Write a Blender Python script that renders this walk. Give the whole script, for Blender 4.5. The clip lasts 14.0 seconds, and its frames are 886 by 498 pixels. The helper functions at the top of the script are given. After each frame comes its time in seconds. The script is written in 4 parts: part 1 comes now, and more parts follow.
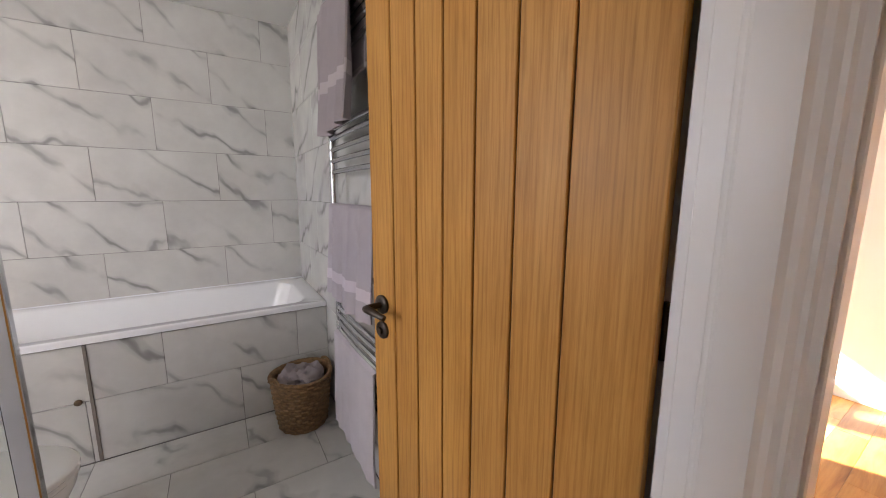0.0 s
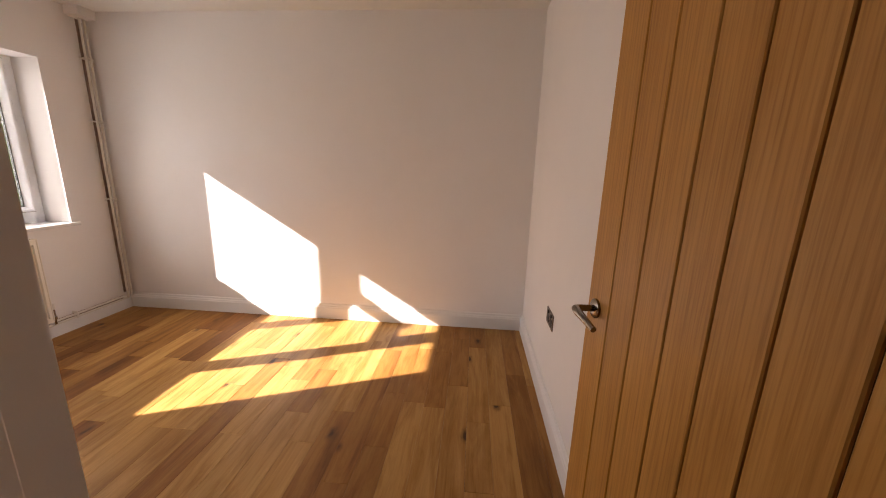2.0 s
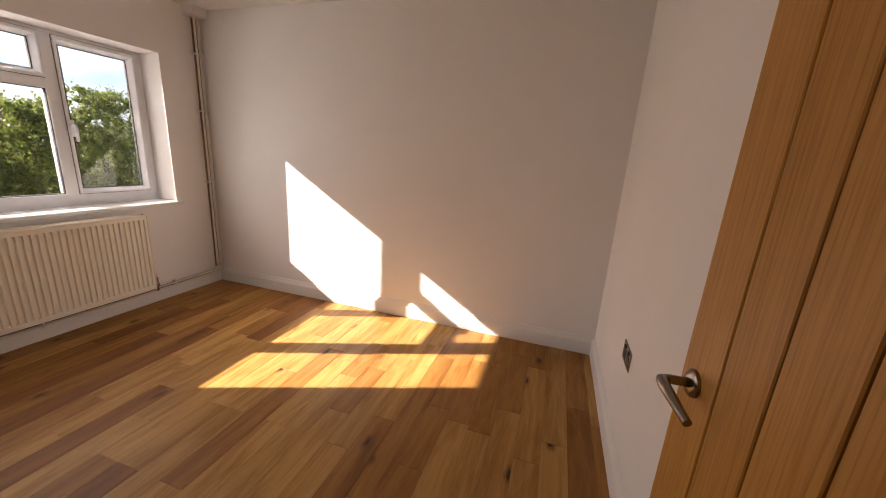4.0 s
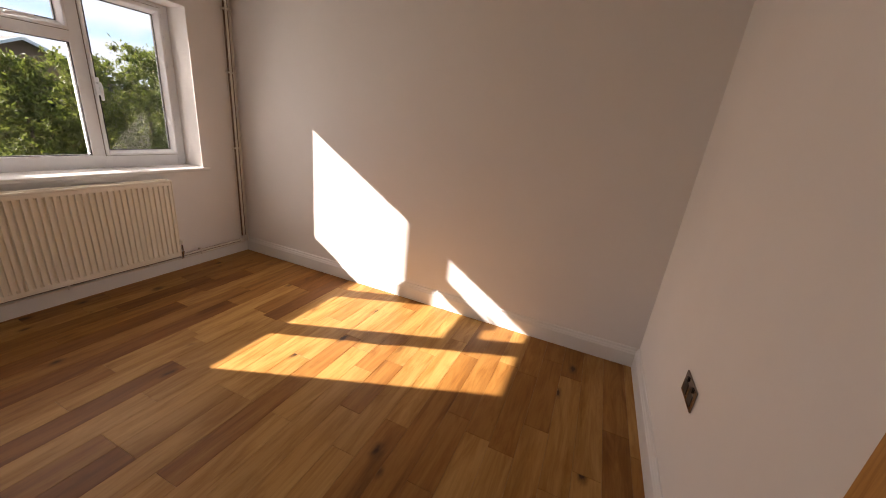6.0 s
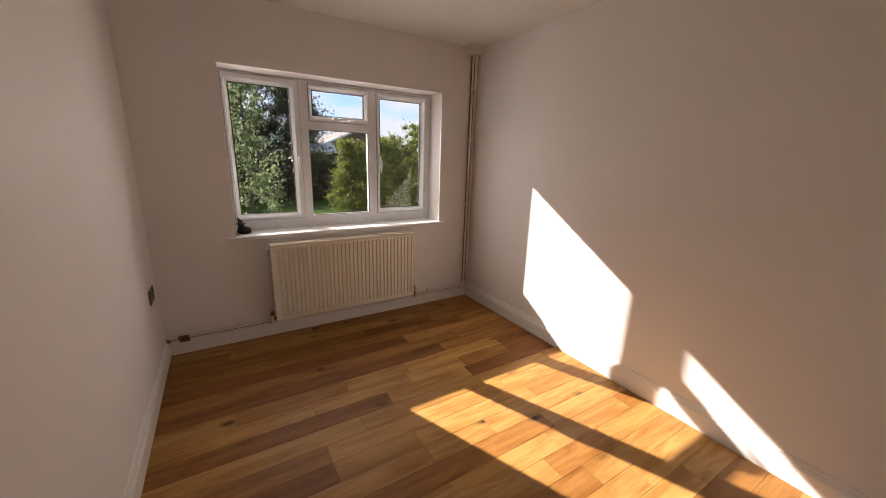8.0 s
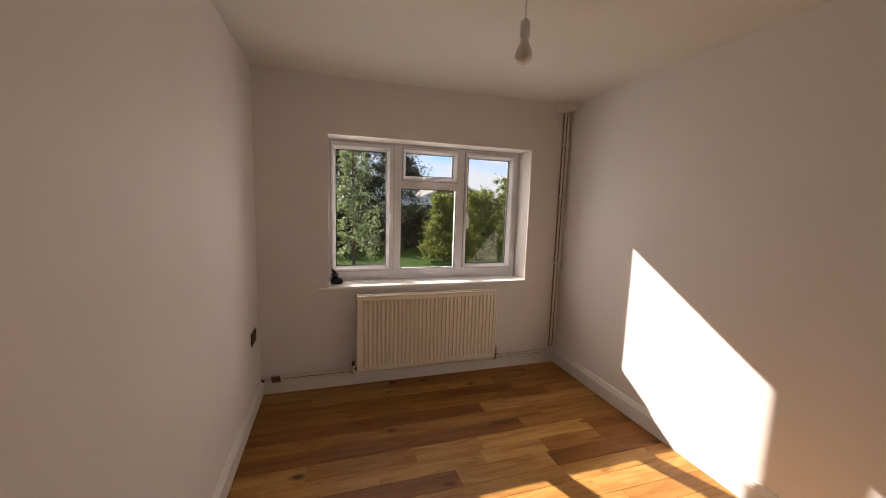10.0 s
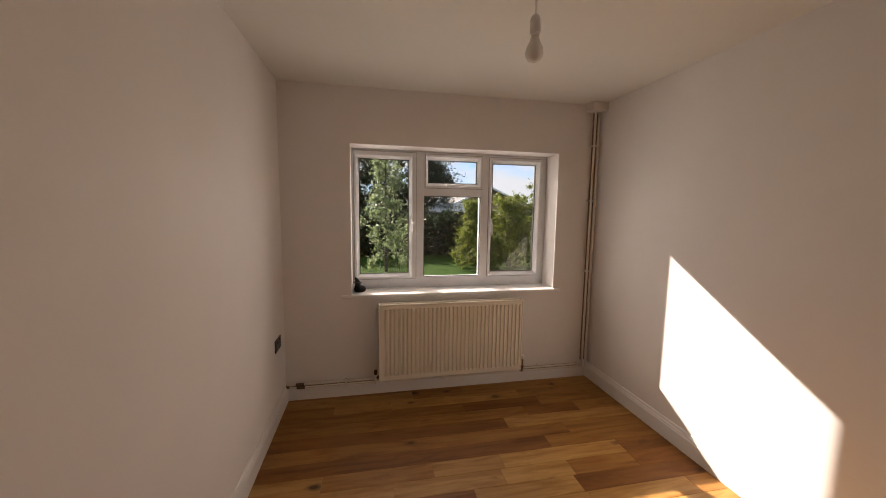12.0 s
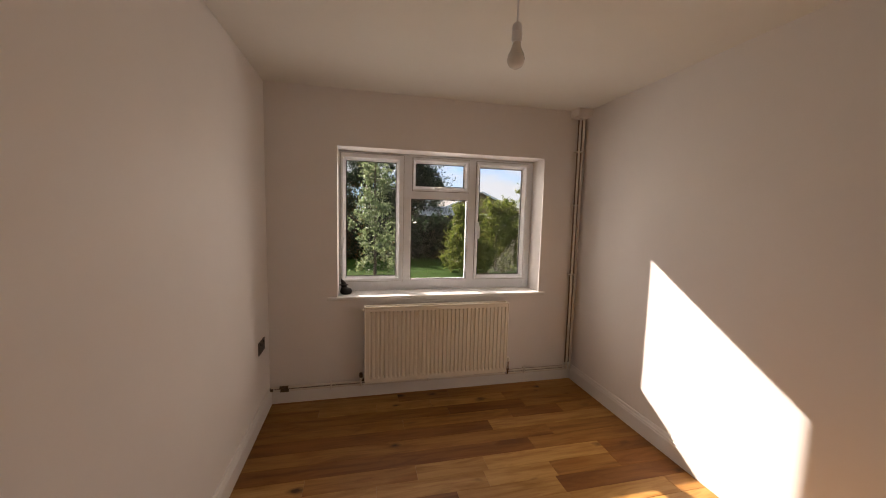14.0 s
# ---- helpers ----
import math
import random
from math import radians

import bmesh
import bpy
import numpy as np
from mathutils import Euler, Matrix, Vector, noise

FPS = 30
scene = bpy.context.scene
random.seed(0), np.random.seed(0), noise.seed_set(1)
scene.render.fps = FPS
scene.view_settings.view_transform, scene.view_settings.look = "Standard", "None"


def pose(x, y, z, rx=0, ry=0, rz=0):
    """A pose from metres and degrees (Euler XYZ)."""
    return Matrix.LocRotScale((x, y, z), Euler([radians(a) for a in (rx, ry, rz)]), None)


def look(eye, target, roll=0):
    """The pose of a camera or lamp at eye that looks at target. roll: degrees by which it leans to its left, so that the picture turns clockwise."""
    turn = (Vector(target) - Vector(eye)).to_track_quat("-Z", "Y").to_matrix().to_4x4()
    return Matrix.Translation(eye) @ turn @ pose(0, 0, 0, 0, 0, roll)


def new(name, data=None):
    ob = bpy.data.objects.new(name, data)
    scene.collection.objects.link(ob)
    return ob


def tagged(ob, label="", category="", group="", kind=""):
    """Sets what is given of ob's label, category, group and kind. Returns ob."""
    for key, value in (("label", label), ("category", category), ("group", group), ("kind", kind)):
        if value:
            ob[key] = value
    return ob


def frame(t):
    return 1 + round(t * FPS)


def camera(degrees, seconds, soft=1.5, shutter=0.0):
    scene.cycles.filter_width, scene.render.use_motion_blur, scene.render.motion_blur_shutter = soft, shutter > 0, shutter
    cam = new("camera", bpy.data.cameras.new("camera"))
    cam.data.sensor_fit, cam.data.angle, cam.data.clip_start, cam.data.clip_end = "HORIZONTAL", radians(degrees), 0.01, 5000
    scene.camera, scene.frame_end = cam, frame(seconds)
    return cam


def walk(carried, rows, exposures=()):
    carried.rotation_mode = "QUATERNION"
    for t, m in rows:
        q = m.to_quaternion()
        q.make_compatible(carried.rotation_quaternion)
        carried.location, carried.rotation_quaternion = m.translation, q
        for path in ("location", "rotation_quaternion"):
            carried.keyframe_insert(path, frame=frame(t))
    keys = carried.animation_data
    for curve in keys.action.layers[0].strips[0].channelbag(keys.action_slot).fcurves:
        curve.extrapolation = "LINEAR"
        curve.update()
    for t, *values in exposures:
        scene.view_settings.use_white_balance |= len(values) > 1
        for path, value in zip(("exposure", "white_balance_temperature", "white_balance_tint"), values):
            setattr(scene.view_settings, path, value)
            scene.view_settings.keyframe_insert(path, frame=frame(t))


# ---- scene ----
cam = camera(102.3, 14.0, 1.0)
PATH = [
    (0, (-0.621, 0.662, 1.223), (0.432, 2.334, 0.914), 0.1),
    (0.5, (-0.579, 0.604, 1.226), (1.038, 1.739, 0.91), 1.4),
    (1, (-0.442, 0.524, 1.255), (1.446, 1.024, 0.817), 2.2),
    (1.5, (-0.367, 0.480, 1.217), (1.578, 0.656, 0.783), 1.5),
    (2, (-0.225, 0.432, 1.275), (1.718, 0.593, 0.83), 1.6),
    (2.5, (-0.125, 0.391, 1.304), (1.807, 0.705, 0.894), 2.9),
    (3, (-0.072, 0.379, 1.311), (1.866, 0.712, 0.947), 3.7),
    (3.5, (-0.037, 0.377, 1.302), (1.856, 0.858, 0.873), 3.3),
    (6, (0.227, 0.47, 1.319), (1.983, 1.175, 0.669), 6.2),
    (6.5, (0.332, 0.482, 1.363), (1.918, 1.534, 0.746), 5.1),
    (7, (0.343, 0.549, 1.36), (1.764, 1.827, 0.77), 2.8),
    (7.5, (0.391, 0.548, 1.395), (1.586, 2.066, 0.88), 2.6),
    (8, (0.434, 0.557, 1.398), (1.459, 2.199, 0.895), 1.8),
    (8.5, (0.478, 0.58, 1.395), (1.335, 2.315, 0.892), 1.6),
    (9, (0.5, 0.613, 1.412), (1.231, 2.436, 1.037), 1.2),
    (11.5, (0.593, 0.646, 1.46), (1.043, 2.583, 1.246), 1.4),
    (12, (0.636, 0.662, 1.454), (1.033, 2.61, 1.238), 0.8),
    (12.5, (0.653, 0.646, 1.459), (1.095, 2.587, 1.271), 0.9),
    (13, (0.655, 0.638, 1.447), (1.093, 2.583, 1.294), 0.8),
    (13.5, (0.662, 0.644, 1.446), (1.122, 2.581, 1.255), 0.9),
    (14, (0.66, 0.641, 1.448), (1.111, 2.58, 1.254), 1.4),
]
TINT = 21
EXPOSURES = [(t, stops, kelvin, TINT) for t, stops, kelvin in (
    (0, 4.55, 7700), (0.25, 3.9, 7600), (0.5, 3.42, 7400), (0.75, 3.25, 7600), (1, 3.13, 7700), (1.5, 2.8, 7900), (2, 2.72, 7700), (3, 2.56, 7900), (3.5, 2.47, 7900),
    (6, 2.15, 8000), (7.5, 2.0, 7950), (9, 1.86, 8050), (11.5, 1.84, 8500), (14, 1.83, 8500))]
walk(cam, [(t, look(eye, target, roll)) for t, eye, target, roll in PATH], EXPOSURES)

# ---- world, sun, exposure ----
SUN_TAN = 0.575
world = bpy.data.worlds.new("world")
scene.world = world
world.use_nodes = True
wn, wl = world.node_tree.nodes, world.node_tree.links
wbg = wn["Background"]
wsky = wn.new("ShaderNodeTexSky")
wsky.sky_type, wsky.sun_disc = "NISHITA", False
wsky.dust_density, wsky.ozone_density = 0.15, 3.0
wsky.sun_elevation, wsky.sun_rotation = math.atan(SUN_TAN), radians(-22.96)
wco = wn.new("ShaderNodeTexCoord")
wmap = wn.new("ShaderNodeMapping")
wmap.inputs["Scale"].default_value = (2.2, 2.2, 7.0)
wno = wn.new("ShaderNodeTexNoise")
wno.inputs["Scale"].default_value, wno.inputs["Detail"].default_value = 1.6, 7.0
wra = wn.new("ShaderNodeValToRGB")
wra.color_ramp.elements[0].position, wra.color_ramp.elements[1].position = 0.38, 0.56
wmx = wn.new("ShaderNodeMix")
wmx.data_type = "RGBA"
wmx.inputs["B"].default_value = (4.5, 5.4, 6.9, 1)
wl.new(wco.outputs["Generated"], wmap.inputs["Vector"])
wl.new(wmap.outputs["Vector"], wno.inputs["Vector"])
wl.new(wno.outputs["Fac"], wra.inputs["Fac"])
wl.new(wra.outputs["Color"], wmx.inputs["Factor"])
wtint = wn.new("ShaderNodeMix")
wtint.data_type, wtint.blend_type = "RGBA", "MULTIPLY"
wtint.inputs["Factor"].default_value = 1.0
wtint.inputs["B"].default_value = (0.40, 0.72, 1.2, 1)
wl.new(wsky.outputs["Color"], wtint.inputs["A"])
wl.new(wtint.outputs["Result"], wmx.inputs["A"])
wl.new(wmx.outputs["Result"], wbg.inputs["Color"])
wbg.inputs["Strength"].default_value = 0.05

sun_lamp = bpy.data.lights.new("sun", "SUN")
sun_lamp.energy, sun_lamp.angle, sun_lamp.color = 3.9, radians(0.55), (0.985, 0.99, 1.0)
sun_ob = new("sun", sun_lamp)
sun_ob.matrix_world = look((0, 0, 0), (0.390, -0.9207, -SUN_TAN))


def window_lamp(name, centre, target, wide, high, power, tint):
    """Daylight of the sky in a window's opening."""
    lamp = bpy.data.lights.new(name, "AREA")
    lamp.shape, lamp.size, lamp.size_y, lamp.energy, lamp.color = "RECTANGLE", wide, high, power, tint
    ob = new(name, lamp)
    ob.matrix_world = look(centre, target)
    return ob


window_lamp("bedroom_daylight", (1.25, 3.98, 1.62), (1.75, 1.6, 0.9), 1.8, 1.2, 6, (0.95, 0.97, 1.0))
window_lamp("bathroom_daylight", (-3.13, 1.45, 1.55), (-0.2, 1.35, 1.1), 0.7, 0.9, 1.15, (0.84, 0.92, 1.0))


# ---- materials ----
class Nodes:
    """A small builder for one material's node tree."""

    def __init__(self, name, rough=0.5, metal=0.0, spec=0.5):
        self.m = bpy.data.materials.new(name)
        self.m.use_nodes = True
        self.t = self.m.node_tree
        self.b = self.t.nodes["Principled BSDF"]
        self.b.inputs["Roughness"].default_value = rough
        self.b.inputs["Metallic"].default_value = metal
        self.b.inputs["Specular IOR Level"].default_value = spec
        self.geo = self.t.nodes.new("ShaderNodeTexCoord")
        self.obj = self.t.nodes.new("ShaderNodeObjectInfo")

    def link(self, a, b):
        self.t.links.new(a, b)

    def coords(self, scale=(1, 1, 1), jitter=0.0):
        mp = self.t.nodes.new("ShaderNodeMapping")
        mp.inputs["Scale"].default_value = scale
        self.link(self.geo.outputs["Object"], mp.inputs["Vector"])
        if jitter:
            mul = self.t.nodes.new("ShaderNodeMath")
            mul.operation = "MULTIPLY"
            mul.inputs[1].default_value = jitter
            self.link(self.obj.outputs["Random"], mul.inputs[0])
            com = self.t.nodes.new("ShaderNodeCombineXYZ")
            for k in "XYZ":
                self.link(mul.outputs[0], com.inputs[k])
            self.link(com.outputs[0], mp.inputs["Location"])
        return mp.outputs[0]

    def noise(self, vec, scale, detail=4.0, rough=0.5, distort=0.0):
        n = self.t.nodes.new("ShaderNodeTexNoise")
        n.inputs["Scale"].default_value, n.inputs["Detail"].default_value = scale, detail
        n.inputs["Roughness"].default_value, n.inputs["Distortion"].default_value = rough, distort
        self.link(vec, n.inputs["Vector"])
        return n.outputs["Fac"]

    def ramp(self, fac, stops):
        r = self.t.nodes.new("ShaderNodeValToRGB")
        el = r.color_ramp.elements
        while len(el) < len(stops):
            el.new(0.5)
        for e, (p, c) in zip(el, stops):
            e.position = p
            e.color = (*c, 1) if len(c) == 3 else c
        self.link(fac, r.inputs["Fac"])
        return r.outputs["Color"]

    def mix(self, fac, a, b, mode="MIX"):
        n = self.t.nodes.new("ShaderNodeMix")
        n.data_type, n.blend_type = "RGBA", mode
        for v, s in ((fac, n.inputs["Factor"]), (a, n.inputs["A"]), (b, n.inputs["B"])):
            if isinstance(v, (int, float)):
                s.default_value = v
            elif isinstance(v, tuple):
                s.default_value = (*v, 1)
            else:
                self.link(v, s)
        return n.outputs["Result"]

    def bump(self, height, strength, dist=0.002):
        n = self.t.nodes.new("ShaderNodeBump")
        n.inputs["Strength"].default_value, n.inputs["Distance"].default_value = strength, dist
        self.link(height, n.inputs["Height"])
        self.link(n.outputs[0], self.b.inputs["Normal"])

    def color(self, c):
        if isinstance(c, tuple):
            self.b.inputs["Base Color"].default_value = (*c, 1)
        else:
            self.link(c, self.b.inputs["Base Color"])

    def rough(self, fac, lo, hi):
        n = self.t.nodes.new("ShaderNodeMapRange")
        n.inputs["To Min"].default_value, n.inputs["To Max"].default_value = lo, hi
        self.link(fac, n.inputs["Value"])
        self.link(n.outputs[0], self.b.inputs["Roughness"])


def paint(name, base, rough=0.6, var=0.04, bump=0.12, grain=260.0):
    n = Nodes(name, rough, spec=0.35)
    v = n.coords()
    big = n.noise(v, 1.7, 5, 0.6)
    dark = tuple(c * (1 - var) for c in base)
    n.color(n.ramp(big, [(0.3, dark), (0.7, base)]))
    n.bump(n.noise(v, grain, 3, 0.6), bump, 0.001)
    n.rough(n.noise(v, 9, 3), rough - 0.06, rough + 0.06)
    return n.m


def oak(name, light, mid, dark, along, rough=0.4, rings=0.5, vary=0.5, knots=True, ring_scale=0.9, pores=0.14, cloud=(0.70, 0.60, 0.48)):
    """Oak with soft streaks and cathedral grain along one axis; tone varies from board to board."""
    n = Nodes(name, rough, spec=0.24)
    st = [9.0, 9.0, 9.0]
    st[along] = 0.8
    v = n.coords(tuple(st), 40.0)
    streak = n.noise(v, 1.4, 5, 0.6, 0.4)
    wave = n.t.nodes.new("ShaderNodeTexWave")
    wave.wave_type, wave.bands_direction = "BANDS", "XYZ"[(along + 1) % 3]
    wave.inputs["Scale"].default_value = ring_scale
    wave.inputs["Distortion"].default_value, wave.inputs["Detail"].default_value = 13.0, 2.5
    wave.inputs["Detail Scale"].default_value = 0.55
    n.link(v, wave.inputs["Vector"])
    sf = [210.0, 210.0, 210.0]
    sf[along] = 7.0
    fine = n.noise(n.coords(tuple(sf), 60.0), 1.0, 4, 0.65)
    c = n.ramp(streak, [(0.18, dark), (0.45, mid), (0.76, light)])
    sm = [15.0, 15.0, 15.0]
    sm[along] = 2.4
    mottle = n.noise(n.coords(tuple(sm), 70.0), 1.0, 5, 0.62, 0.9)
    c = n.mix(1.0, c, n.ramp(mottle, [(0.34, cloud), (0.58, (1, 1, 1))]), "MULTIPLY")
    band = n.ramp(wave.outputs["Fac"], [(0.0, tuple(1 - 0.42 * rings * k for k in (0.8, 1.0, 1.15))), (0.28, (1, 1, 1)), (1.0, (1, 1, 1))])
    c = n.mix(1.0, c, band, "MULTIPLY")
    c = n.mix(1.0, c, n.ramp(fine, [(0.30, (1 - pores, 1 - 1.2 * pores, 1 - 1.4 * pores)), (0.55, (1, 1, 1))]), "MULTIPLY")
    tone = n.ramp(n.obj.outputs["Random"], [(0.0, (1 - 0.5 * vary, 1 - 0.56 * vary, 1 - 0.6 * vary)), (0.4, (1 - 0.22 * vary, 1 - 0.25 * vary, 1 - 0.28 * vary)), (0.75, (1, 1, 1)), (1.0, (1.0, 1.0, 0.96))])
    c = n.mix(1.0, c, tone, "MULTIPLY")
    if knots:
        sk = [7.0, 7.0, 7.0]
        sk[along] = 3.2
        kv = n.coords(tuple(sk), 90.0)
        vor = n.t.nodes.new("ShaderNodeTexVoronoi")
        vor.inputs["Scale"].default_value = 0.95
        n.link(kv, vor.inputs["Vector"])
        add = n.t.nodes.new("ShaderNodeMath")
        add.operation = "MULTIPLY_ADD"
        n.link(n.noise(kv, 3.0, 3, 0.6), add.inputs[0])
        add.inputs[1].default_value = 0.28
        n.link(vor.outputs["Distance"], add.inputs[2])
        spot = n.ramp(add.outputs[0], [(0.20, (1, 1, 1)), (0.245, (0.55, 0.55, 0.55)), (0.34, (0, 0, 0))])
        some = n.ramp(n.noise(n.coords((1, 1, 1), 130.0), 2.6, 2), [(0.50, (0, 0, 0)), (0.56, (1, 1, 1))])
        spot = n.mix(1.0, spot, some, "MULTIPLY")
        c = n.mix(spot, c, (0.06, 0.024, 0.009))
    n.color(c)
    n.bump(fine, 0.10, 0.001)
    n.rough(fine, rough - 0.06, rough + 0.1)
    return n.m


def marble(name):
    """White porcelain tile with soft grey diagonal veins."""
    n = Nodes(name, 0.22, spec=0.5)
    v = n.coords((1, 1, 1), 30.0)
    dot = n.t.nodes.new("ShaderNodeVectorMath")
    dot.operation = "DOT_PRODUCT"
    dot.inputs[1].default_value = (0.50, 0.42, 0.76)
    n.link(v, dot.inputs[0])
    sep = n.t.nodes.new("ShaderNodeSeparateXYZ")
    n.link(v, sep.inputs[0])
    com = n.t.nodes.new("ShaderNodeCombineXYZ")
    n.link(dot.outputs["Value"], com.inputs["X"])
    n.link(sep.outputs["X"], com.inputs["Y"])
    n.link(sep.outputs["Y"], com.inputs["Z"])
    wave = n.t.nodes.new("ShaderNodeTexWave")
    wave.wave_type, wave.bands_direction = "BANDS", "X"
    wave.inputs["Scale"].default_value, wave.inputs["Distortion"].default_value = 1.55, 7.0
    wave.inputs["Detail"].default_value, wave.inputs["Detail Scale"].default_value = 3.5, 1.5
    wave.inputs["Detail Roughness"].default_value = 0.55
    n.link(com.outputs[0], wave.inputs["Vector"])
    vein = n.ramp(wave.outputs["Fac"], [(0.80, (0, 0, 0)), (0.96, (0.30, 0.30, 0.30)), (1.0, (0.85, 0.85, 0.85))])
    fade = n.ramp(n.noise(v, 3.6, 3, 0.5), [(0.40, (0.05, 0.05, 0.05)), (0.60, (1, 1, 1))])
    vein = n.mix(1.0, vein, fade, "MULTIPLY")
    cloud = n.noise(v, 3.5, 4, 0.6)
    base = n.ramp(cloud, [(0.3, (0.50, 0.495, 0.475)), (0.65, (0.60, 0.595, 0.57))])
    n.color(n.mix(vein, base, (0.21, 0.21, 0.205)))
    n.rough(cloud, 0.16, 0.3)
    return n.m


def simple(name, base, rough=0.4, metal=0.0, var=0.12, scale=30.0, bump=0.0, dark=None, spec=0.5):
    n = Nodes(name, rough, metal, spec)
    v = n.coords((1, 1, 1), 5.0)
    f = n.noise(v, scale, 4, 0.6)
    n.color(n.ramp(f, [(0.3, dark or tuple(c * (1 - var) for c in base)), (0.7, base)]))
    if bump:
        n.bump(f, bump, 0.003)
    n.rough(f, max(0.02, rough - 0.06), rough + 0.06)
    return n.m


def cloth(name, base, band=None):
    """Terry cloth; band gives the heights of a woven border."""
    n = Nodes(name, 0.95, spec=0.1)
    v = n.coords()
    f = n.noise(v, 420, 3, 0.7)
    g = n.noise(v, 14, 3)
    c = n.mix(f, tuple(k * 0.78 for k in base), n.ramp(g, [(0.3, tuple(k * 0.9 for k in base)), (0.7, base)]))
    if band:
        sep = n.t.nodes.new("ShaderNodeSeparateXYZ")
        n.link(n.geo.outputs["Object"], sep.inputs[0])
        mr = n.t.nodes.new("ShaderNodeMapRange")
        mr.inputs["From Min"].default_value, mr.inputs["From Max"].default_value = band[0] - 0.05, band[1] + 0.05
        n.link(sep.outputs["Z"], mr.inputs["Value"])
        w = band[1] - band[0] + 0.1
        m = n.ramp(mr.outputs[0], [(0.05 / w - 0.02, (0, 0, 0)), (0.05 / w, (1, 1, 1)), (1 - 0.05 / w, (1, 1, 1)), (1 - 0.05 / w + 0.02, (0, 0, 0))])
        c = n.mix(m, c, tuple(min(0.8, k * 1.2) for k in base))
    n.color(c)
    n.bump(f, 0.7, 0.003)
    return n.m


def glazing(name):
    n = Nodes(name, 0.0)
    out = n.t.nodes["Material Output"]
    tr = n.t.nodes.new("ShaderNodeBsdfTransparent")
    tr.inputs[0].default_value = (0.96, 0.98, 0.97, 1)
    gl = n.t.nodes.new("ShaderNodeBsdfGlossy")
    gl.inputs["Roughness"].default_value = 0.01
    fr = n.t.nodes.new("ShaderNodeFresnel")
    fr.inputs["IOR"].default_value = 1.5
    mx = n.t.nodes.new("ShaderNodeMixShader")
    n.link(fr.outputs[0], mx.inputs[0])
    n.link(tr.outputs[0], mx.inputs[1])
    n.link(gl.outputs[0], mx.inputs[2])
    n.link(mx.outputs[0], out.inputs["Surface"])
    return n.m


def foliage(name, light, dark, gloss=0.45):
    n = Nodes(name, gloss, spec=0.2)
    isl = n.t.nodes.new("ShaderNodeNewGeometry")
    # random leaf tone; its extremes also put highlights and shaded gaps into colour
    n.color(n.ramp(isl.outputs["Random Per Island"], [(0.0, tuple(c * 0.5 for c in dark)), (0.4, dark), (0.78, light), (1.0, tuple(min(1, c * 1.9) for c in light))]))
    n.b.inputs["Transmission Weight"].default_value = 0.0
    n.b.inputs["Subsurface Weight"].default_value = 0.0
    out = n.t.nodes["Material Output"]
    tl = n.t.nodes.new("ShaderNodeBsdfTranslucent")
    tl.inputs[0].default_value = (*[min(1, c * 1.8) for c in light], 1)
    mx = n.t.nodes.new("ShaderNodeMixShader")
    mx.inputs[0].default_value = 0.3
    n.link(n.b.outputs[0], mx.inputs[1])
    n.link(tl.outputs[0], mx.inputs[2])
    n.link(mx.outputs[0], out.inputs["Surface"])
    return n.m


M_WALL = paint("wall_paint", (0.825, 0.805, 0.795))
M_CEIL = paint("ceiling_paint", (0.81, 0.805, 0.77), 0.7)
M_TRIM = paint("white_gloss_trim", (0.81, 0.805, 0.80), 0.32, 0.03, 0.04, 40)
M_PIPE = paint("cream_pipe_paint", (0.78, 0.74, 0.68), 0.35, 0.05, 0.05, 60)
M_RAD = paint("cream_radiator_enamel", (0.85, 0.80, 0.70), 0.33, 0.03, 0.03, 60)
M_UPVC = paint("white_upvc", (0.80, 0.825, 0.86), 0.28, 0.02, 0.02, 60)
M_FLOOR = oak("oak_floorboard", (0.55, 0.325, 0.116), (0.47, 0.252, 0.078), (0.30, 0.142, 0.042), 0, 0.44, 0.16, 0.26, True, 1.0, 0.10)
M_FLOOR_MID = oak("oak_floorboard_mid", (0.43, 0.215, 0.062), (0.355, 0.165, 0.045), (0.155, 0.062, 0.015), 0, 0.44, 0.16, 0.30, True, 1.1, 0.10)
M_FLOOR_DARK = oak("oak_floorboard_dark", (0.33, 0.142, 0.038), (0.26, 0.106, 0.027), (0.14, 0.052, 0.013), 0, 0.46, 0.16, 0.3, True, 1.1, 0.10)
M_DOOR = oak("oak_door_veneer", (0.58, 0.300, 0.085), (0.53, 0.258, 0.067), (0.44, 0.200, 0.048), 2, 0.42, 0.36, 0.10, False, 2.4, 0.22, (0.90, 0.87, 0.82))
# dark groove line, with the groove's own shade put into the colour
M_GROOVE = simple("groove_line_and_shade", (0.15, 0.07, 0.026), 0.8, 0, 0.3, 60)
M_TILE = marble("veined_marble_tile")
M_GROUT = simple("grey_grout", (0.16, 0.155, 0.15), 0.9, 0, 0.2, 60)
M_BATH = simple("white_bath_acrylic", (0.82, 0.83, 0.84), 0.12, 0, 0.02, 3)
M_CERAMIC = simple("white_ceramic", (0.84, 0.84, 0.83), 0.08, 0, 0.02, 3)
M_CHROME = simple("chrome", (0.62, 0.63, 0.65), 0.10, 1.0, 0.1, 8)
M_BRONZE = simple("dark_bronze", (0.055, 0.040, 0.030), 0.42, 0.5, 0.3, 40)
M_NICKEL = simple("brushed_nickel", (0.27, 0.235, 0.21), 0.24, 1.0, 0.15, 60)
M_BLACK = simple("black_plastic", (0.015, 0.015, 0.016), 0.45, 0, 0.3, 50)
M_GREY_LINE = simple("grey_line", (0.20, 0.17, 0.15), 0.8)
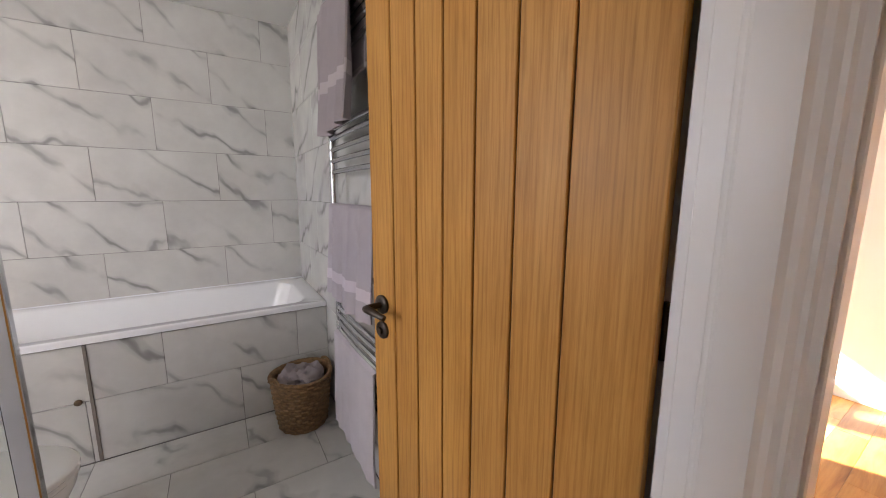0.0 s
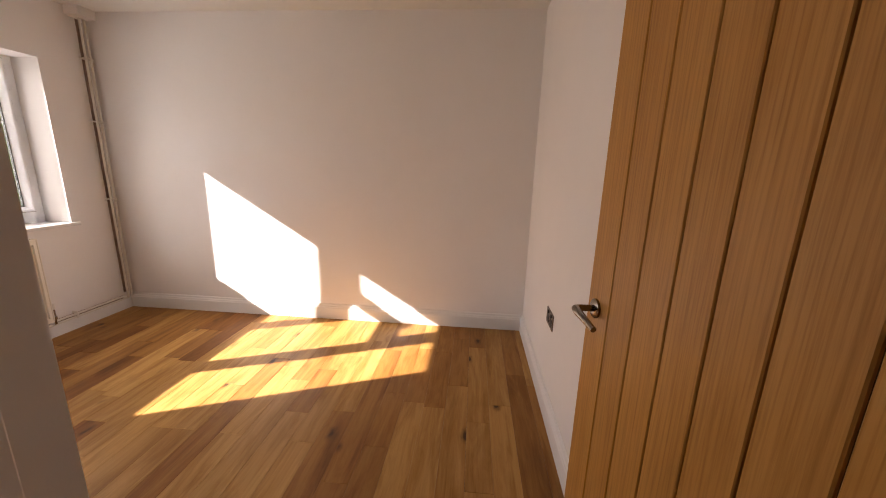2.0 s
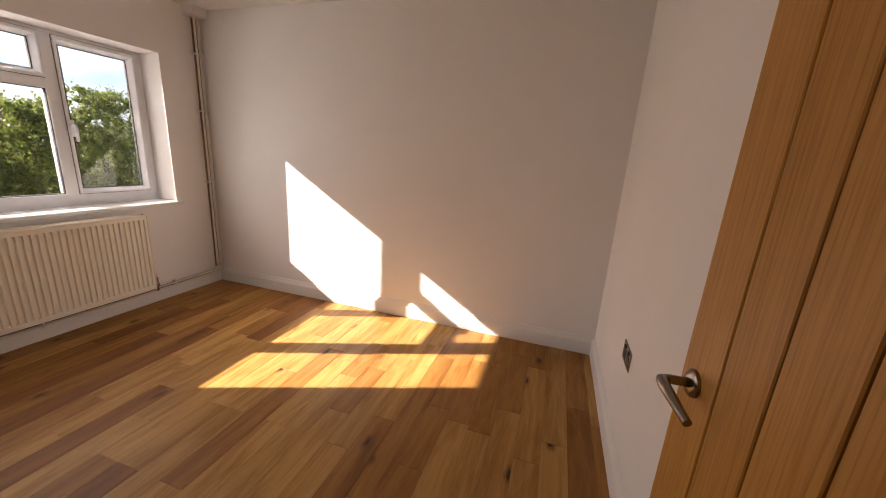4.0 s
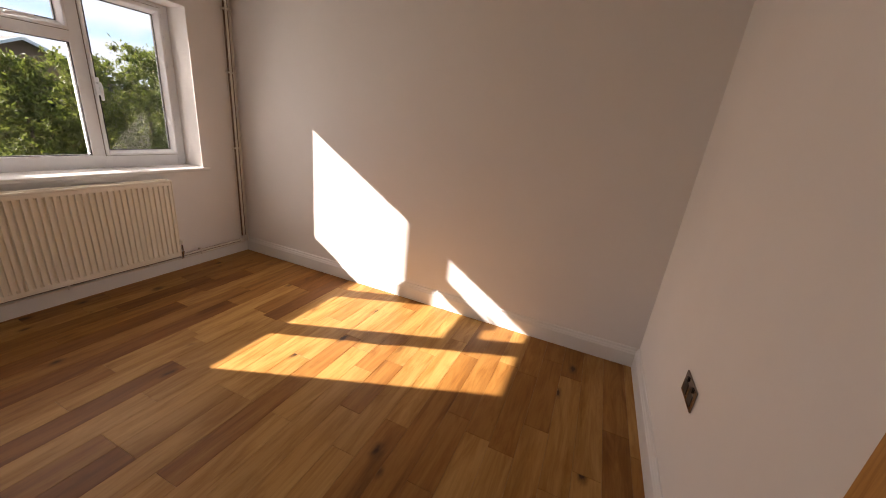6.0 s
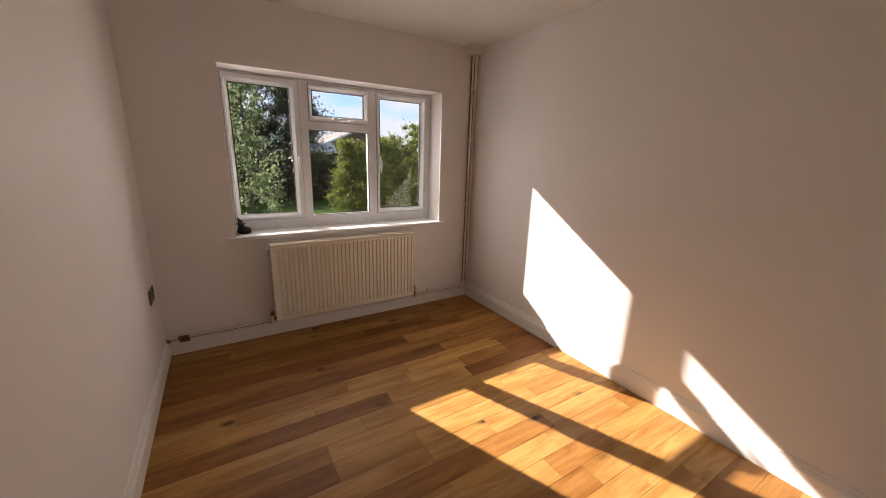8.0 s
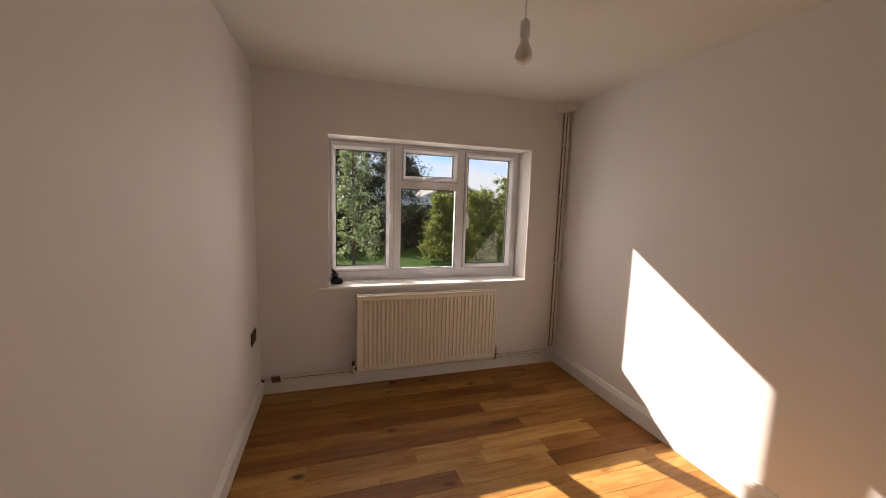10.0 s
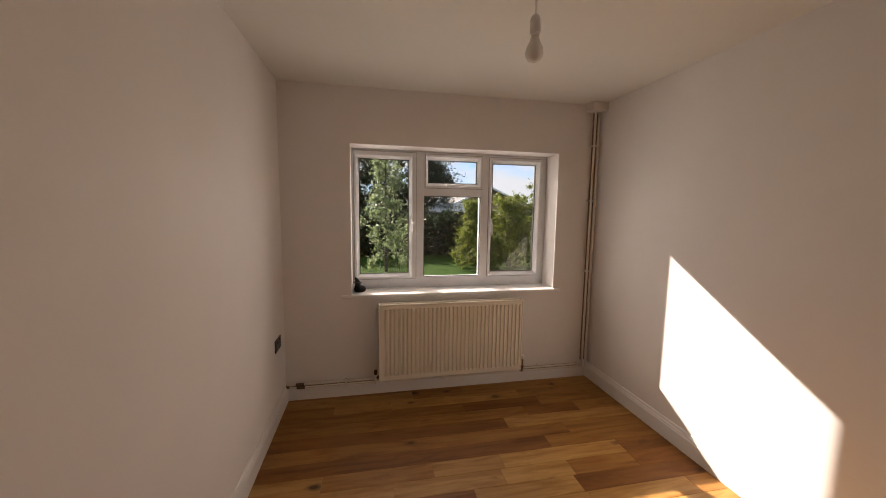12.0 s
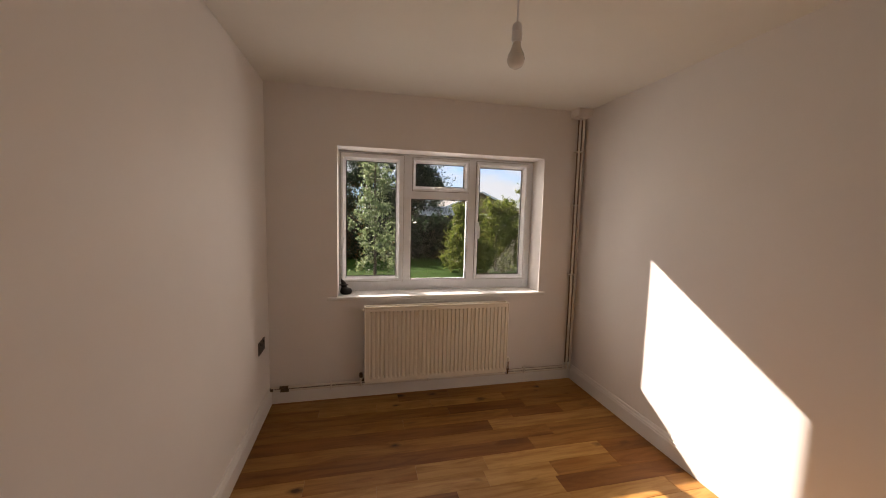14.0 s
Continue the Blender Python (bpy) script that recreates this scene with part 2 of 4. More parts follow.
# brown of the shade painted behind and between the heating pipes
M_PIPE_SHADE = simple("pipe_gap_shade", (0.34, 0.235, 0.175), 0.9, 0, 0.4, 25)
M_RUBBER = simple("dark_gasket", (0.03, 0.03, 0.03), 0.7, 0, 0.2, 50)
M_BRASS = simple("aged_brass", (0.19, 0.145, 0.10), 0.35, 1.0, 0.3, 60)
M_TOWEL = cloth("lilac_grey_towel", (0.38, 0.33, 0.34), (1.60, 1.64))
M_TOWEL_MID = cloth("lilac_towel_with_border", (0.46, 0.42, 0.46), (0.865, 0.905))
M_TOWEL_PALE = cloth("pale_lilac_towel", (0.58, 0.54, 0.58))
M_LINEN = cloth("grey_pink_laundry", (0.36, 0.31, 0.32))
M_WICKER = simple("woven_seagrass", (0.30, 0.17, 0.075), 0.8, 0, 0.6, 55, 0.6)
M_GLASS = glazing("window_glass")
M_BULB = simple("opal_bulb_glass", (0.80, 0.79, 0.76), 0.12, 0, 0.03, 6)
M_FIGURE = simple("black_figurine_glaze", (0.012, 0.010, 0.010), 0.6, 0, 0.4, 60, spec=0.25)
M_GRASS = simple("lawn_ground", (0.030, 0.078, 0.010), 0.95, 0, 0.5, 9, 0.5, spec=0.04)
M_SOIL = simple("hall_carpet", (0.20, 0.17, 0.14), 0.95, 0, 0.2, 80)
M_BARK = simple("bark", (0.10, 0.07, 0.05), 0.9, 0, 0.5, 18, 0.8)
M_LEAF_LIGHT = foliage("leaf_bright_green", (0.15, 0.185, 0.036), (0.016, 0.034, 0.008), 0.5)
M_LEAF_GREY = foliage("leaf_grey_green", (0.20, 0.26, 0.13), (0.012, 0.026, 0.010), 0.45)
M_LEAF_DARK = foliage("leaf_conifer", (0.02, 0.04, 0.016), (0.008, 0.016, 0.008))
M_BRICK = simple("house_brick", (0.28, 0.16, 0.11), 0.9, 0, 0.3, 20)
M_ROOF = simple("grey_roof_tile", (0.14, 0.13, 0.13), 0.8, 0, 0.3, 12)
M_FENCE = simple("dark_fence_timber", (0.022, 0.02, 0.018), 0.85, 0, 0.4, 14)
M_COVER = simple("pale_garden_cover", (0.55, 0.60, 0.62), 0.6, 0, 0.2, 6)


# ---- mesh helpers ----
def box(bm, x0, x1, y0, y1, z0, z1, bevel=0.0, seg=1):
    r = bmesh.ops.create_cube(bm, size=1.0)
    bmesh.ops.transform(bm, matrix=Matrix.Translation(((x0 + x1) / 2, (y0 + y1) / 2, (z0 + z1) / 2)) @ Matrix.Diagonal((x1 - x0, y1 - y0, z1 - z0, 1)), verts=r["verts"])
    if bevel:
        edges = list({e for v in r["verts"] for e in v.link_edges})
        bmesh.ops.bevel(bm, geom=edges, offset=bevel, segments=seg, profile=0.5, affect="EDGES")
    return bm


def turned(bm, rings, seg=24, cap=True):
    """A turned body round z from (radius, height) rings."""
    loops = []
    for r, z in rings:
        loops.append([bm.verts.new((r * math.cos(2 * math.pi * i / seg), r * math.sin(2 * math.pi * i / seg), z)) for i in range(seg)])
    for a, b in zip(loops, loops[1:]):
        for i in range(seg):
            bm.faces.new((a[i], a[(i + 1) % seg], b[(i + 1) % seg], b[i]))
    if cap:
        bm.faces.new(loops[0][::-1])
        bm.faces.new(loops[-1])
    return bm


def tube(bm, pts, rad, seg=10):
    """A round bar along a line of points."""
    pts = [Vector(p) for p in pts]
    rads = rad if isinstance(rad, (list, tuple)) else [rad] * len(pts)
    loops, side = [], None
    for i, p in enumerate(pts):
        d = (pts[min(i + 1, len(pts) - 1)] - pts[max(i - 1, 0)]).normalized()
        if side is None:
            side = d.orthogonal().normalized()
        side = (side - d * side.dot(d)).normalized()
        up = d.cross(side)
        loops.append([bm.verts.new(p + rads[i] * (math.cos(2 * math.pi * k / seg) * side + math.sin(2 * math.pi * k / seg) * up)) for k in range(seg)])
    for a, b in zip(loops, loops[1:]):
        for k in range(seg):
            bm.faces.new((a[k], a[(k + 1) % seg], b[(k + 1) % seg], b[k]))
    bm.faces.new(loops[0][::-1])
    bm.faces.new(loops[-1])
    return bm


def sweep(bm, profile, a, b, out, up=(0, 0, 1)):
    """A moulding from a to b; profile points are (out, up) from the line."""
    a, b, out, up = Vector(a), Vector(b), Vector(out), Vector(up)
    la = [bm.verts.new(a + out * p + up * q) for p, q in profile]
    lb = [bm.verts.new(b + out * p + up * q) for p, q in profile]
    n = len(profile)
    for i in range(n):
        bm.faces.new((la[i], la[(i + 1) % n], lb[(i + 1) % n], lb[i]))
    bm.faces.new(la[::-1])
    bm.faces.new(lb)
    return bm


def finish(bm):
    bmesh.ops.recalc_face_normals(bm, faces=bm.faces)
    return bm


def mesh_of(name, bm, mat, smooth=False):
    finish(bm)
    me = bpy.data.meshes.new(name)
    bm.to_mesh(me)
    bm.free()
    me.materials.append(mat)
    if smooth:
        me.polygons.foreach_set("use_smooth", [True] * len(me.polygons))
        me.set_sharp_from_angle(angle=radians(40))
    return me


def thing(name, label, category, at=(0, 0, 0), rz=0.0, group="", kind=""):
    """An Empty at the thing's base, which carries its parts."""
    ob = new(name)
    ob.empty_display_size = 0.05
    ob.matrix_world = pose(*at, 0, 0, rz)
    return tagged(ob, label, category, group, kind)


def part(name, bm, mat, parent, label="", smooth=False):
    ob = new(name, mesh_of(name, bm, mat, smooth))
    ob.parent = parent
    return tagged(ob, label)


def solid(name, bm, mat, label, category, group="", kind="", smooth=False):
    return tagged(new(name, mesh_of(name, bm, mat, smooth)), label, category, group, kind)


def B():
    return bmesh.new()


# ---- plan, in metres ----
W, L, H = 2.518, 3.425, 2.335          # bedroom: x to W, y to L
EXT = 3.74                             # outer face of the window wall
WX0, WX1, WZ0, WZ1 = 0.491, 2.166, 0.800, 1.931   # window opening
HX = -0.085                            # hall face of the door wall
DY0, DY1, DH = 0.020, 0.756, 2.000     # bedroom door opening
BX, BY = -0.122, 3.447                 # tiled faces of the bathroom corner
TILE = 0.302

# ---- structure: bedroom ----
bm = B()
box(bm, -0.105, WX0, L, EXT, -0.2, 2.6)
box(bm, WX1, W + 0.25, L, EXT, -0.2, 2.6)
box(bm, WX0, WX1, L, EXT, -0.2, WZ0 - 0.025)
box(bm, WX0, WX1, L, EXT, WZ1, 2.6)
solid("wall_north", bm, M_WALL, "white painted window wall of the bedroom", "wall", kind="structure")
solid("wall_east", box(B(), W, W + 0.25, -0.2, L, -0.2, 2.6), M_WALL, "white painted plaster wall with sun patches", "wall", kind="structure")
solid("wall_south", box(B(), -1.3, W, -0.2, 0, -0.2, 2.6), M_WALL, "white painted plaster wall behind the open door", "wall", kind="structure")
bm = B()
box(bm, -0.045, 0, DY1 + 0.03, 1.13, 0, 2.6)
box(bm, -0.105, 0, 1.13, L, 0, 2.6)
box(bm, HX, 0, 0, DY1 + 0.03, DH + 0.03, 2.6)
solid("wall_west", bm, M_WALL, "white painted partition wall with the doorway", "wall", kind="structure")
solid("ceiling", box(B(), -3.3, W + 0.25, -0.2, EXT, H, H + 0.15), M_CEIL, "flat white painted ceiling", "ceiling", kind="structure")
floor_ob = solid("floor", box(B(), HX, W, 0, L, -0.12, -0.016), M_RUBBER, "oak plank floor in warm honey tones", "floor", kind="structure")

# hall and bathroom shell
solid("wall_hall_west", box(B(), -1.4, -1.3, -0.2, 0.9, -0.2, 2.6), M_WALL, "white painted hall wall", "wall", kind="structure")
bm = B()
box(bm, -3.3, -0.85, 0.885, 0.985, 0, 2.6)
box(bm, -0.85, -0.0455, 0.885, 0.985, DH + 0.03, 2.6)
solid("wall_bath_south", bm, M_WALL, "white painted wall with the bathroom doorway", "wall", kind="structure")
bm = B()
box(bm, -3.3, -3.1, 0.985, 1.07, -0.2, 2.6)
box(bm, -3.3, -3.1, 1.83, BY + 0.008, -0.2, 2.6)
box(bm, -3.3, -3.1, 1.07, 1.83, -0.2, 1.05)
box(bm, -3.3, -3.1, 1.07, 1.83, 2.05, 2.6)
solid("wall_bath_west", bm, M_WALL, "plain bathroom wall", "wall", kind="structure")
solid("floor_hall", box(B(), -1.4, HX, -0.2, 0.93, -0.12, 0), M_SOIL, "dim carpeted hall floor", "floor", kind="structure")
bath_floor = solid("floor_bath", box(B(), -3.1, -0.105, 0.93, L, -0.12, -0.003), M_GROUT, "marble-look tiled bathroom floor", "floor", kind="structure")

# skirting boards
OGEE = [(0, 0), (0.018, 0), (0.018, 0.092), (0.014, 0.100), (0.014, 0.106), (0.009, 0.114), (0.008, 0.124), (0.005, 0.130), (0, 0.130)]
PLAIN = [(0, 0), (0.020, 0), (0.020, 0.087), (0.017, 0.092), (0, 0.092)]


def skirting(profile, a, b, out, label):
    return solid("baseboard", sweep(B(), profile, a, b, out), M_TRIM, label, "baseboard", kind="structure")


skirting(OGEE, (W, 0.018, 0), (W, L, 0), (-1, 0, 0), "white moulded skirting board along the sunlit wall")
skirting(OGEE, (0, 0, 0), (W, 0, 0), (0, 1, 0), "white moulded skirting board beside the door")
skirting(OGEE, (0, DY1 + 0.10, 0), (0, L - 0.02, 0), (1, 0, 0), "white moulded skirting board along the partition")
skirting(PLAIN, (0, L, 0), (W - 0.018, L, 0), (0, -1, 0), "plain white skirting board under the radiator")

# ---- bedroom window ----
YF0, YF1, YG = 3.630, 3.700, 3.666     # inner and outer face of the frame, glass
win = thing("window_1", "white plastic window with two casements and a fanlight", "window", kind="structure")
SASHES = [(0.508, 1.008, 0.879, 1.916, 0.547, 0.950, 0.919, 1.860),
          (1.083, 1.569, 1.637, 1.909, 1.112, 1.533, 1.678, 1.865),
          (1.637, 2.115, 0.883, 1.906, 1.675, 2.075, 0.917, 1.858)]
bm = B()
box(bm, WX0, 0.520, YF0, YF1, WZ0, WZ1, 0.003)
box(bm, 2.106, WX1, YF0, YF1, WZ0, WZ1, 0.003)
box(bm, 0.518, 2.108, YF0 + 0.001, YF1, WZ0, 0.886, 0.003)
box(bm, 0.518, 2.108, YF0 + 0.001, YF1, 1.899, WZ1, 0.003)
box(bm, 1.002, 1.073, YF0 + 0.002, YF1, 0.882, 1.903, 0.003)
box(bm, 1.566, 1.641, YF0 + 0.002, YF1, 0.882, 1.903, 0.003)
box(bm, 1.069, 1.570, YF0 + 0.003, YF1, 1.571, 1.643, 0.003)
box(bm, 1.068, 1.087, YF0 + 0.0025, YF1, 1.60, 1.9025)
part("window_frame", bm, M_UPVC, win)
for sx0, sx1, sz0, sz1, gx0, gx1, gz0, gz1 in SASHES:
    bm = B()
    yi, yo, sl = YF0 - 0.012, YG + 0.010, 0.020
    for edge, far, sg, vert in ((gx0, sx0, -1, True), (gx1, sx1, 1, True), (gz0, sz0, -1, False), (gz1, sz1, 1, False)):
        depth = [(edge, YG - 0.004), (edge + sg * sl, yi + 0.004), (edge + sg * (sl + 0.005), yi), (far - sg * 0.004, yi), (far, yi + 0.004), (far, yo), (edge, yo)]
        if vert:
            sweep(bm, [(p, q) for p, q in depth], (0, 0, sz0 + 0.0005), (0, 0, sz1 - 0.0005), (1, 0, 0), (0, 1, 0))
        else:
            sweep(bm, [(p, q + 0.0006) for p, q in depth], (sx0 + 0.001, 0, 0), (sx1 - 0.001, 0, 0), (0, 0, 1), (0, 1, 0))
    sash = part("sash", bm, M_UPVC, win)
    bm = B()
    for a in ((gx0, gx0 + 0.005, gz0, gz1), (gx1 - 0.005, gx1, gz0, gz1), (gx0, gx1, gz0, gz0 + 0.005), (gx0, gx1, gz1 - 0.005, gz1)):
        box(bm, a[0], a[1], YG - 0.008, YG - 0.004, a[2], a[3])
    for a, b in ((gx0 + 0.0005, gx0 + 0.004), (gx1 - 0.004, gx1 - 0.0005)):
        box(bm, a, b, YG + 0.0035, yo + 0.0005, gz0 + 0.001, gz1 - 0.001)
    part("gasket", bm, M_RUBBER, sash, "dark rubber glazing gasket")
    # thin grey ring added for the shade line between sash and frame
    bm = B()
    for a in ((sx0 - 0.003, sx0 - 0.0003, sz0, sz1), (sx1 + 0.0003, sx1 + 0.003, sz0, sz1), (sx0 - 0.003, sx1 + 0.003, sz0 - 0.003, sz0 - 0.0003), (sx0 - 0.003, sx1 + 0.003, sz1 + 0.0003, sz1 + 0.003)):
        box(bm, a[0], a[1], YF0 - 0.002, YF0 + 0.006, a[2], a[3])
    part("seal", bm, M_GREY_LINE, sash, "grey ring painted as the shade line round the sash")
    pane = part("pane", box(B(), gx0, gx1, YG - 0.003, YG + 0.003, gz0, gz1), M_GLASS, sash, "clear glass pane")
    pane.visible_shadow = False
bm = B()
for a in ((1.073, 1.078, 0.886, 1.571), (1.561, 1.566, 0.886, 1.571), (1.073, 1.566, 0.886, 0.891), (1.073, 1.566, 1.566, 1.571)):
    box(bm, a[0], a[1], YF0 + 0.012, YG - 0.004, a[2], a[3])
part("gasket", bm, M_RUBBER, win, "dark rubber glazing gasket")
pane = part("pane", box(B(), 1.073, 1.566, YG - 0.003, YG + 0.003, 0.886, 1.571), M_GLASS, win, "clear fixed glass pane")
pane.visible_shadow = False


def espag(name, at, horizontal):
    """A cranked plastic window handle with its base plate."""
    x, z = at
    y = YF0 - 0.012
    h = part(name, box(B(), *((x - 0.055, x + 0.055) if horizontal else (x - 0.014, x + 0.014)), y - 0.012, y, *((z - 0.014, z + 0.014) if horizontal else (z - 0.055, z + 0.055)), 0.004, 2), M_UPVC, win, "white window handle")
    if horizontal:
        p = [(x - 0.02, y - 0.008, z), (x - 0.02, y - 0.04, z), (x + 0.01, y - 0.048, z + 0.003), (x + 0.085, y - 0.044, z + 0.008)]
    else:
        p = [(x, y - 0.008, z + 0.02), (x, y - 0.04, z + 0.02), (x, y - 0.048, z - 0.005), (x, y - 0.044, z - 0.085)]
    part("lever", tube(B(), p, [0.008, 0.009, 0.010, 0.008], 8), M_UPVC, h, smooth=True)


espag("window_handle", (0.981, 1.33), False)
espag("window_handle", (1.32, 1.658), True)
espag("window_handle", (1.654, 1.33), False)

# sill board with a rounded nose and short horns
bm = B()
box(bm, WX0 + 0.001, WX1 - 0.001, L - 0.004, YF0 + 0.002, WZ0 - 0.025, WZ0 + 0.0, 0.0)
box(bm, WX0 - 0.075, WX1 + 0.05, L - 0.026, L - 0.001, WZ0 - 0.025, WZ0 + 0.0005, 0.007, 3)
part("window_sill", bm, M_TRIM, win, "white painted window board")

# ---- radiator ----
rad = thing("radiator", "cream enamelled panel radiator under the window", "radiator", (1.268, 3.305, 0.152))
RW, RH = 1.148, 0.590
bm = B()
n_rib = 34
pitch = (RW - 0.04) / n_rib
prof = []
for i in range(n_rib):
    x = -RW / 2 + 0.02 + i * pitch
    prof += [(x, 0.0), (x + pitch * 0.46, 0.0), (x + pitch * 0.58, 0.013), (x + pitch * 0.88, 0.013)]
prof = [(-RW / 2, 0.0)] + prof + [(RW / 2 - 0.02, 0.0), (RW / 2, 0.0)]
rows_z = [(0.0, 0), (0.030, 0), (0.042, 1), (RH - 0.048, 1), (RH - 0.036, 0), (RH - 0.006, 0)]
grid = [[bm.verts.new((x, d * k, z)) for x, d in prof] for z, k in rows_z]
for a, b in zip(grid, grid[1:]):
    for i in range(len(prof) - 1):
        bm.faces.new((a[i], a[i + 1], b[i + 1], b[i]))
part("front_panel", bm, M_RAD, rad, smooth=True)
part("back_panel", box(B(), -RW / 2, RW / 2, 0.012, 0.05, 0.004, RH - 0.03, 0.004), M_RAD, rad)
for sx in (-1, 1):
    part("side_cover", box(B(), *sorted((sx * (RW / 2 - 0.004), sx * (RW / 2 + 0.004))), -0.004, 0.062, 0.01, RH, 0.003), M_RAD, rad)
bm = B()
box(bm, -RW / 2, RW / 2, -0.003, 0.004, RH - 0.012, RH + 0.002, 0.002)
box(bm, -RW / 2, RW / 2, 0.056, 0.062, RH - 0.012, RH + 0.002, 0.002)
for i in range(46):
    x = -RW / 2 + 0.02 + i * (RW - 0.04) / 45
    box(bm, x - 0.004, x + 0.004, 0.003, 0.057, RH - 0.020, RH - 0.014)
part("top_grille", bm, M_RAD, rad)
part("bleed_valve", tube(B(), [(-RW / 2 - 0.004, 0.03, RH - 0.03), (-RW / 2 - 0.022, 0.03, RH - 0.03)], 0.007), M_PIPE, rad)
for sx in (-1, 1):
    x = sx * (RW / 2 + 0.028)
    top = 0.045 if sx < 0 else 0.085
    v = part("valve", tube(B(), [(x, 0.088, -0.036), (x, 0.045, -0.036), (x, 0.031, -0.028), (x, 0.03, 0.0), (x, 0.03, 0.004), (x, 0.03, 0.028), (x, 0.03, 0.032), (x, 0.03, top)], [0.008, 0.008, 0.008, 0.008, 0.013, 0.013, 0.009, 0.009], 12), M_PIPE if sx < 0 else M_CHROME, rad, "painted radiator valve" if sx < 0 else "chrome radiator valve", True)
    part("union_nut", tube(B(), [(sx * (RW / 2 + 0.003), 0.03, 0.016), (x, 0.03, 0.016)], 0.013, 6), M_BRASS, v, "dark brass union nut")
    part("cap", turned(B(), [(0.012, 0.0), (0.0145, 0.010), (0.013, 0.032), (0.006, 0.036)], 12), M_PIPE if sx > 0 else M_BRASS, v, smooth=True).location = (x, 0.03, top - 0.006)
for sx in (-0.4, 0.4):
    part("wall_bracket", box(B(), sx - 0.02, sx + 0.02, 0.048, 0.1195, 0.05, 0.52), M_RAD, rad)

# ---- heating pipes ----
pipes = thing("heating_pipes", "cream painted heating pipes clipped above the skirting", "pipes", (0, 0, 0))
yp = L - 0.032
part("pipe", tube(B(), [(0.012, yp, 0.128), (0.62, yp, 0.128), (1.9, yp, 0.120), (2.465, yp, 0.121)], 0.0085), M_PIPE, pipes, smooth=True)
part("pipe", tube(B(), [(0.012, yp + 0.002, 0.104), (0.62, yp + 0.002, 0.104), (1.9, yp + 0.002, 0.096), (2.465, yp + 0.002, 0.098)], 0.0085), M_PIPE, pipes, smooth=True)
part("coupling", tube(B(), [(0.075, yp, 0.128), (0.135, yp, 0.128)], 0.0125, 6), M_BRASS, pipes, "dark brass coupling")
part("coupling", tube(B(), [(0.080, yp + 0.002, 0.104), (0.140, yp + 0.002, 0.104)], 0.0125, 6), M_BRASS, pipes, "dark brass coupling")
part("elbow", tube(B(), [(0.004, yp + 0.01, 0.116), (0.016, yp, 0.116), (0.03, yp, 0.116)], 0.014, 8), M_BRASS, pipes, "dark brass elbow")
for x in (0.44, 1.20, 2.05):
    part("pipe_clip", box(B(), x - 0.006, x + 0.006, yp - 0.012, L - 0.0005, 0.088, 0.140, 0.003), M_PIPE, pipes)
for x, y in ((2.456, L - 0.040), (2.488, L - 0.040)):
    part("riser", tube(B(), [(x, y, 0.10), (x, y, 2.275)], 0.0088), M_PIPE, pipes, "cream painted vertical pipe", True)
for z in (0.95, 1.55, 2.0):
    part("pipe_clip", box(B(), 2.433, 2.500, L - 0.056, L - 0.0045, z - 0.0045, z + 0.0045, 0.0015), M_PIPE, pipes)
# brown backing strips put the pipes' shade on the wall into colour
part("bare_strip", box(B(), 2.458, 2.502, L - 0.004, L - 0.0006, 0.145, 2.270), M_PIPE_SHADE, pipes, "brown strip painted as the shade behind the pipes")
part("bare_strip", box(B(), 0.03, 2.43, L - 0.0185, L - 0.0165, 0.101, 0.1255), M_PIPE_SHADE, pipes, "brown strip painted as the shade between the pipes")
solid("pipe_boxing", box(B(), 2.385, W - 0.001, L - 0.115, L - 0.001, 2.272, H - 0.0005, 0.004), M_WALL, "white painted boxing over the pipe tops", "boxing", kind="structure")


# ---- sockets ----
def socket(label, at, rz, plate_mat):
    """A flat-plate socket outlet that faces local +x."""
    s = thing("wall_socket", label, "socket", at, rz)
    part("plate", box(B(), 0, 0.006, -0.073, 0.073, -0.043, 0.043, 0.002, 2), plate_mat, s)
    for y in (-0.034, 0.034):
        part("outlet", box(B(), 0.0055, 0.0075, y - 0.022, y + 0.022, -0.03, 0.012, 0.001), M_BLACK, s, "black socket insert")
        part("switch", box(B(), 0.0055, 0.0105, y - 0.007, y + 0.007, 0.017, 0.034, 0.0015), M_BLACK, s, "black rocker switch")
    return s


socket("dark bronze double socket on the white partition wall", (0.0005, 3.215, 0.52), 0, M_BRONZE)
socket("brushed nickel double socket on the white wall by the door", (1.580, 0.0005, 0.512), 90, M_NICKEL)

# ---- pendant lamp ----
lamp = thing("pendant_lamp", "bare white bulb on a short ceiling cord", "lamp", (1.19, 1.863, 0))
part("ceiling_rose", turned(B(), [(0.05, H - 0.022), (0.052, H - 0.006), (0.052, H - 0.0005)], 28), M_UPVC, lamp, smooth=True)
part("cord", tube(B(), [(0, 0, H - 0.02), (0.0005, 0, 2.2), (0, 0, 2.112)], 0.0032, 8), M_UPVC, lamp)
part("holder", turned(B(), [(0.006, 2.118), (0.013, 2.112), (0.0175, 2.100), (0.0175, 2.088), (0.0165, 2.086), (0.0165, 2.083), (0.0185, 2.081), (0.0185, 2.056), (0.0165, 2.054), (0.0165, 2.050)], 24), M_UPVC, lamp, "white plastic lamp holder", True)
part("bulb", turned(B(), [(0.013, 2.052), (0.0145, 2.040), (0.019, 2.026), (0.027, 2.010), (0.030, 1.996), (0.0285, 1.982), (0.022, 1.971), (0.012, 1.965), (0.002, 1.963)], 28), M_BULB, lamp, "opal glass bulb", True)

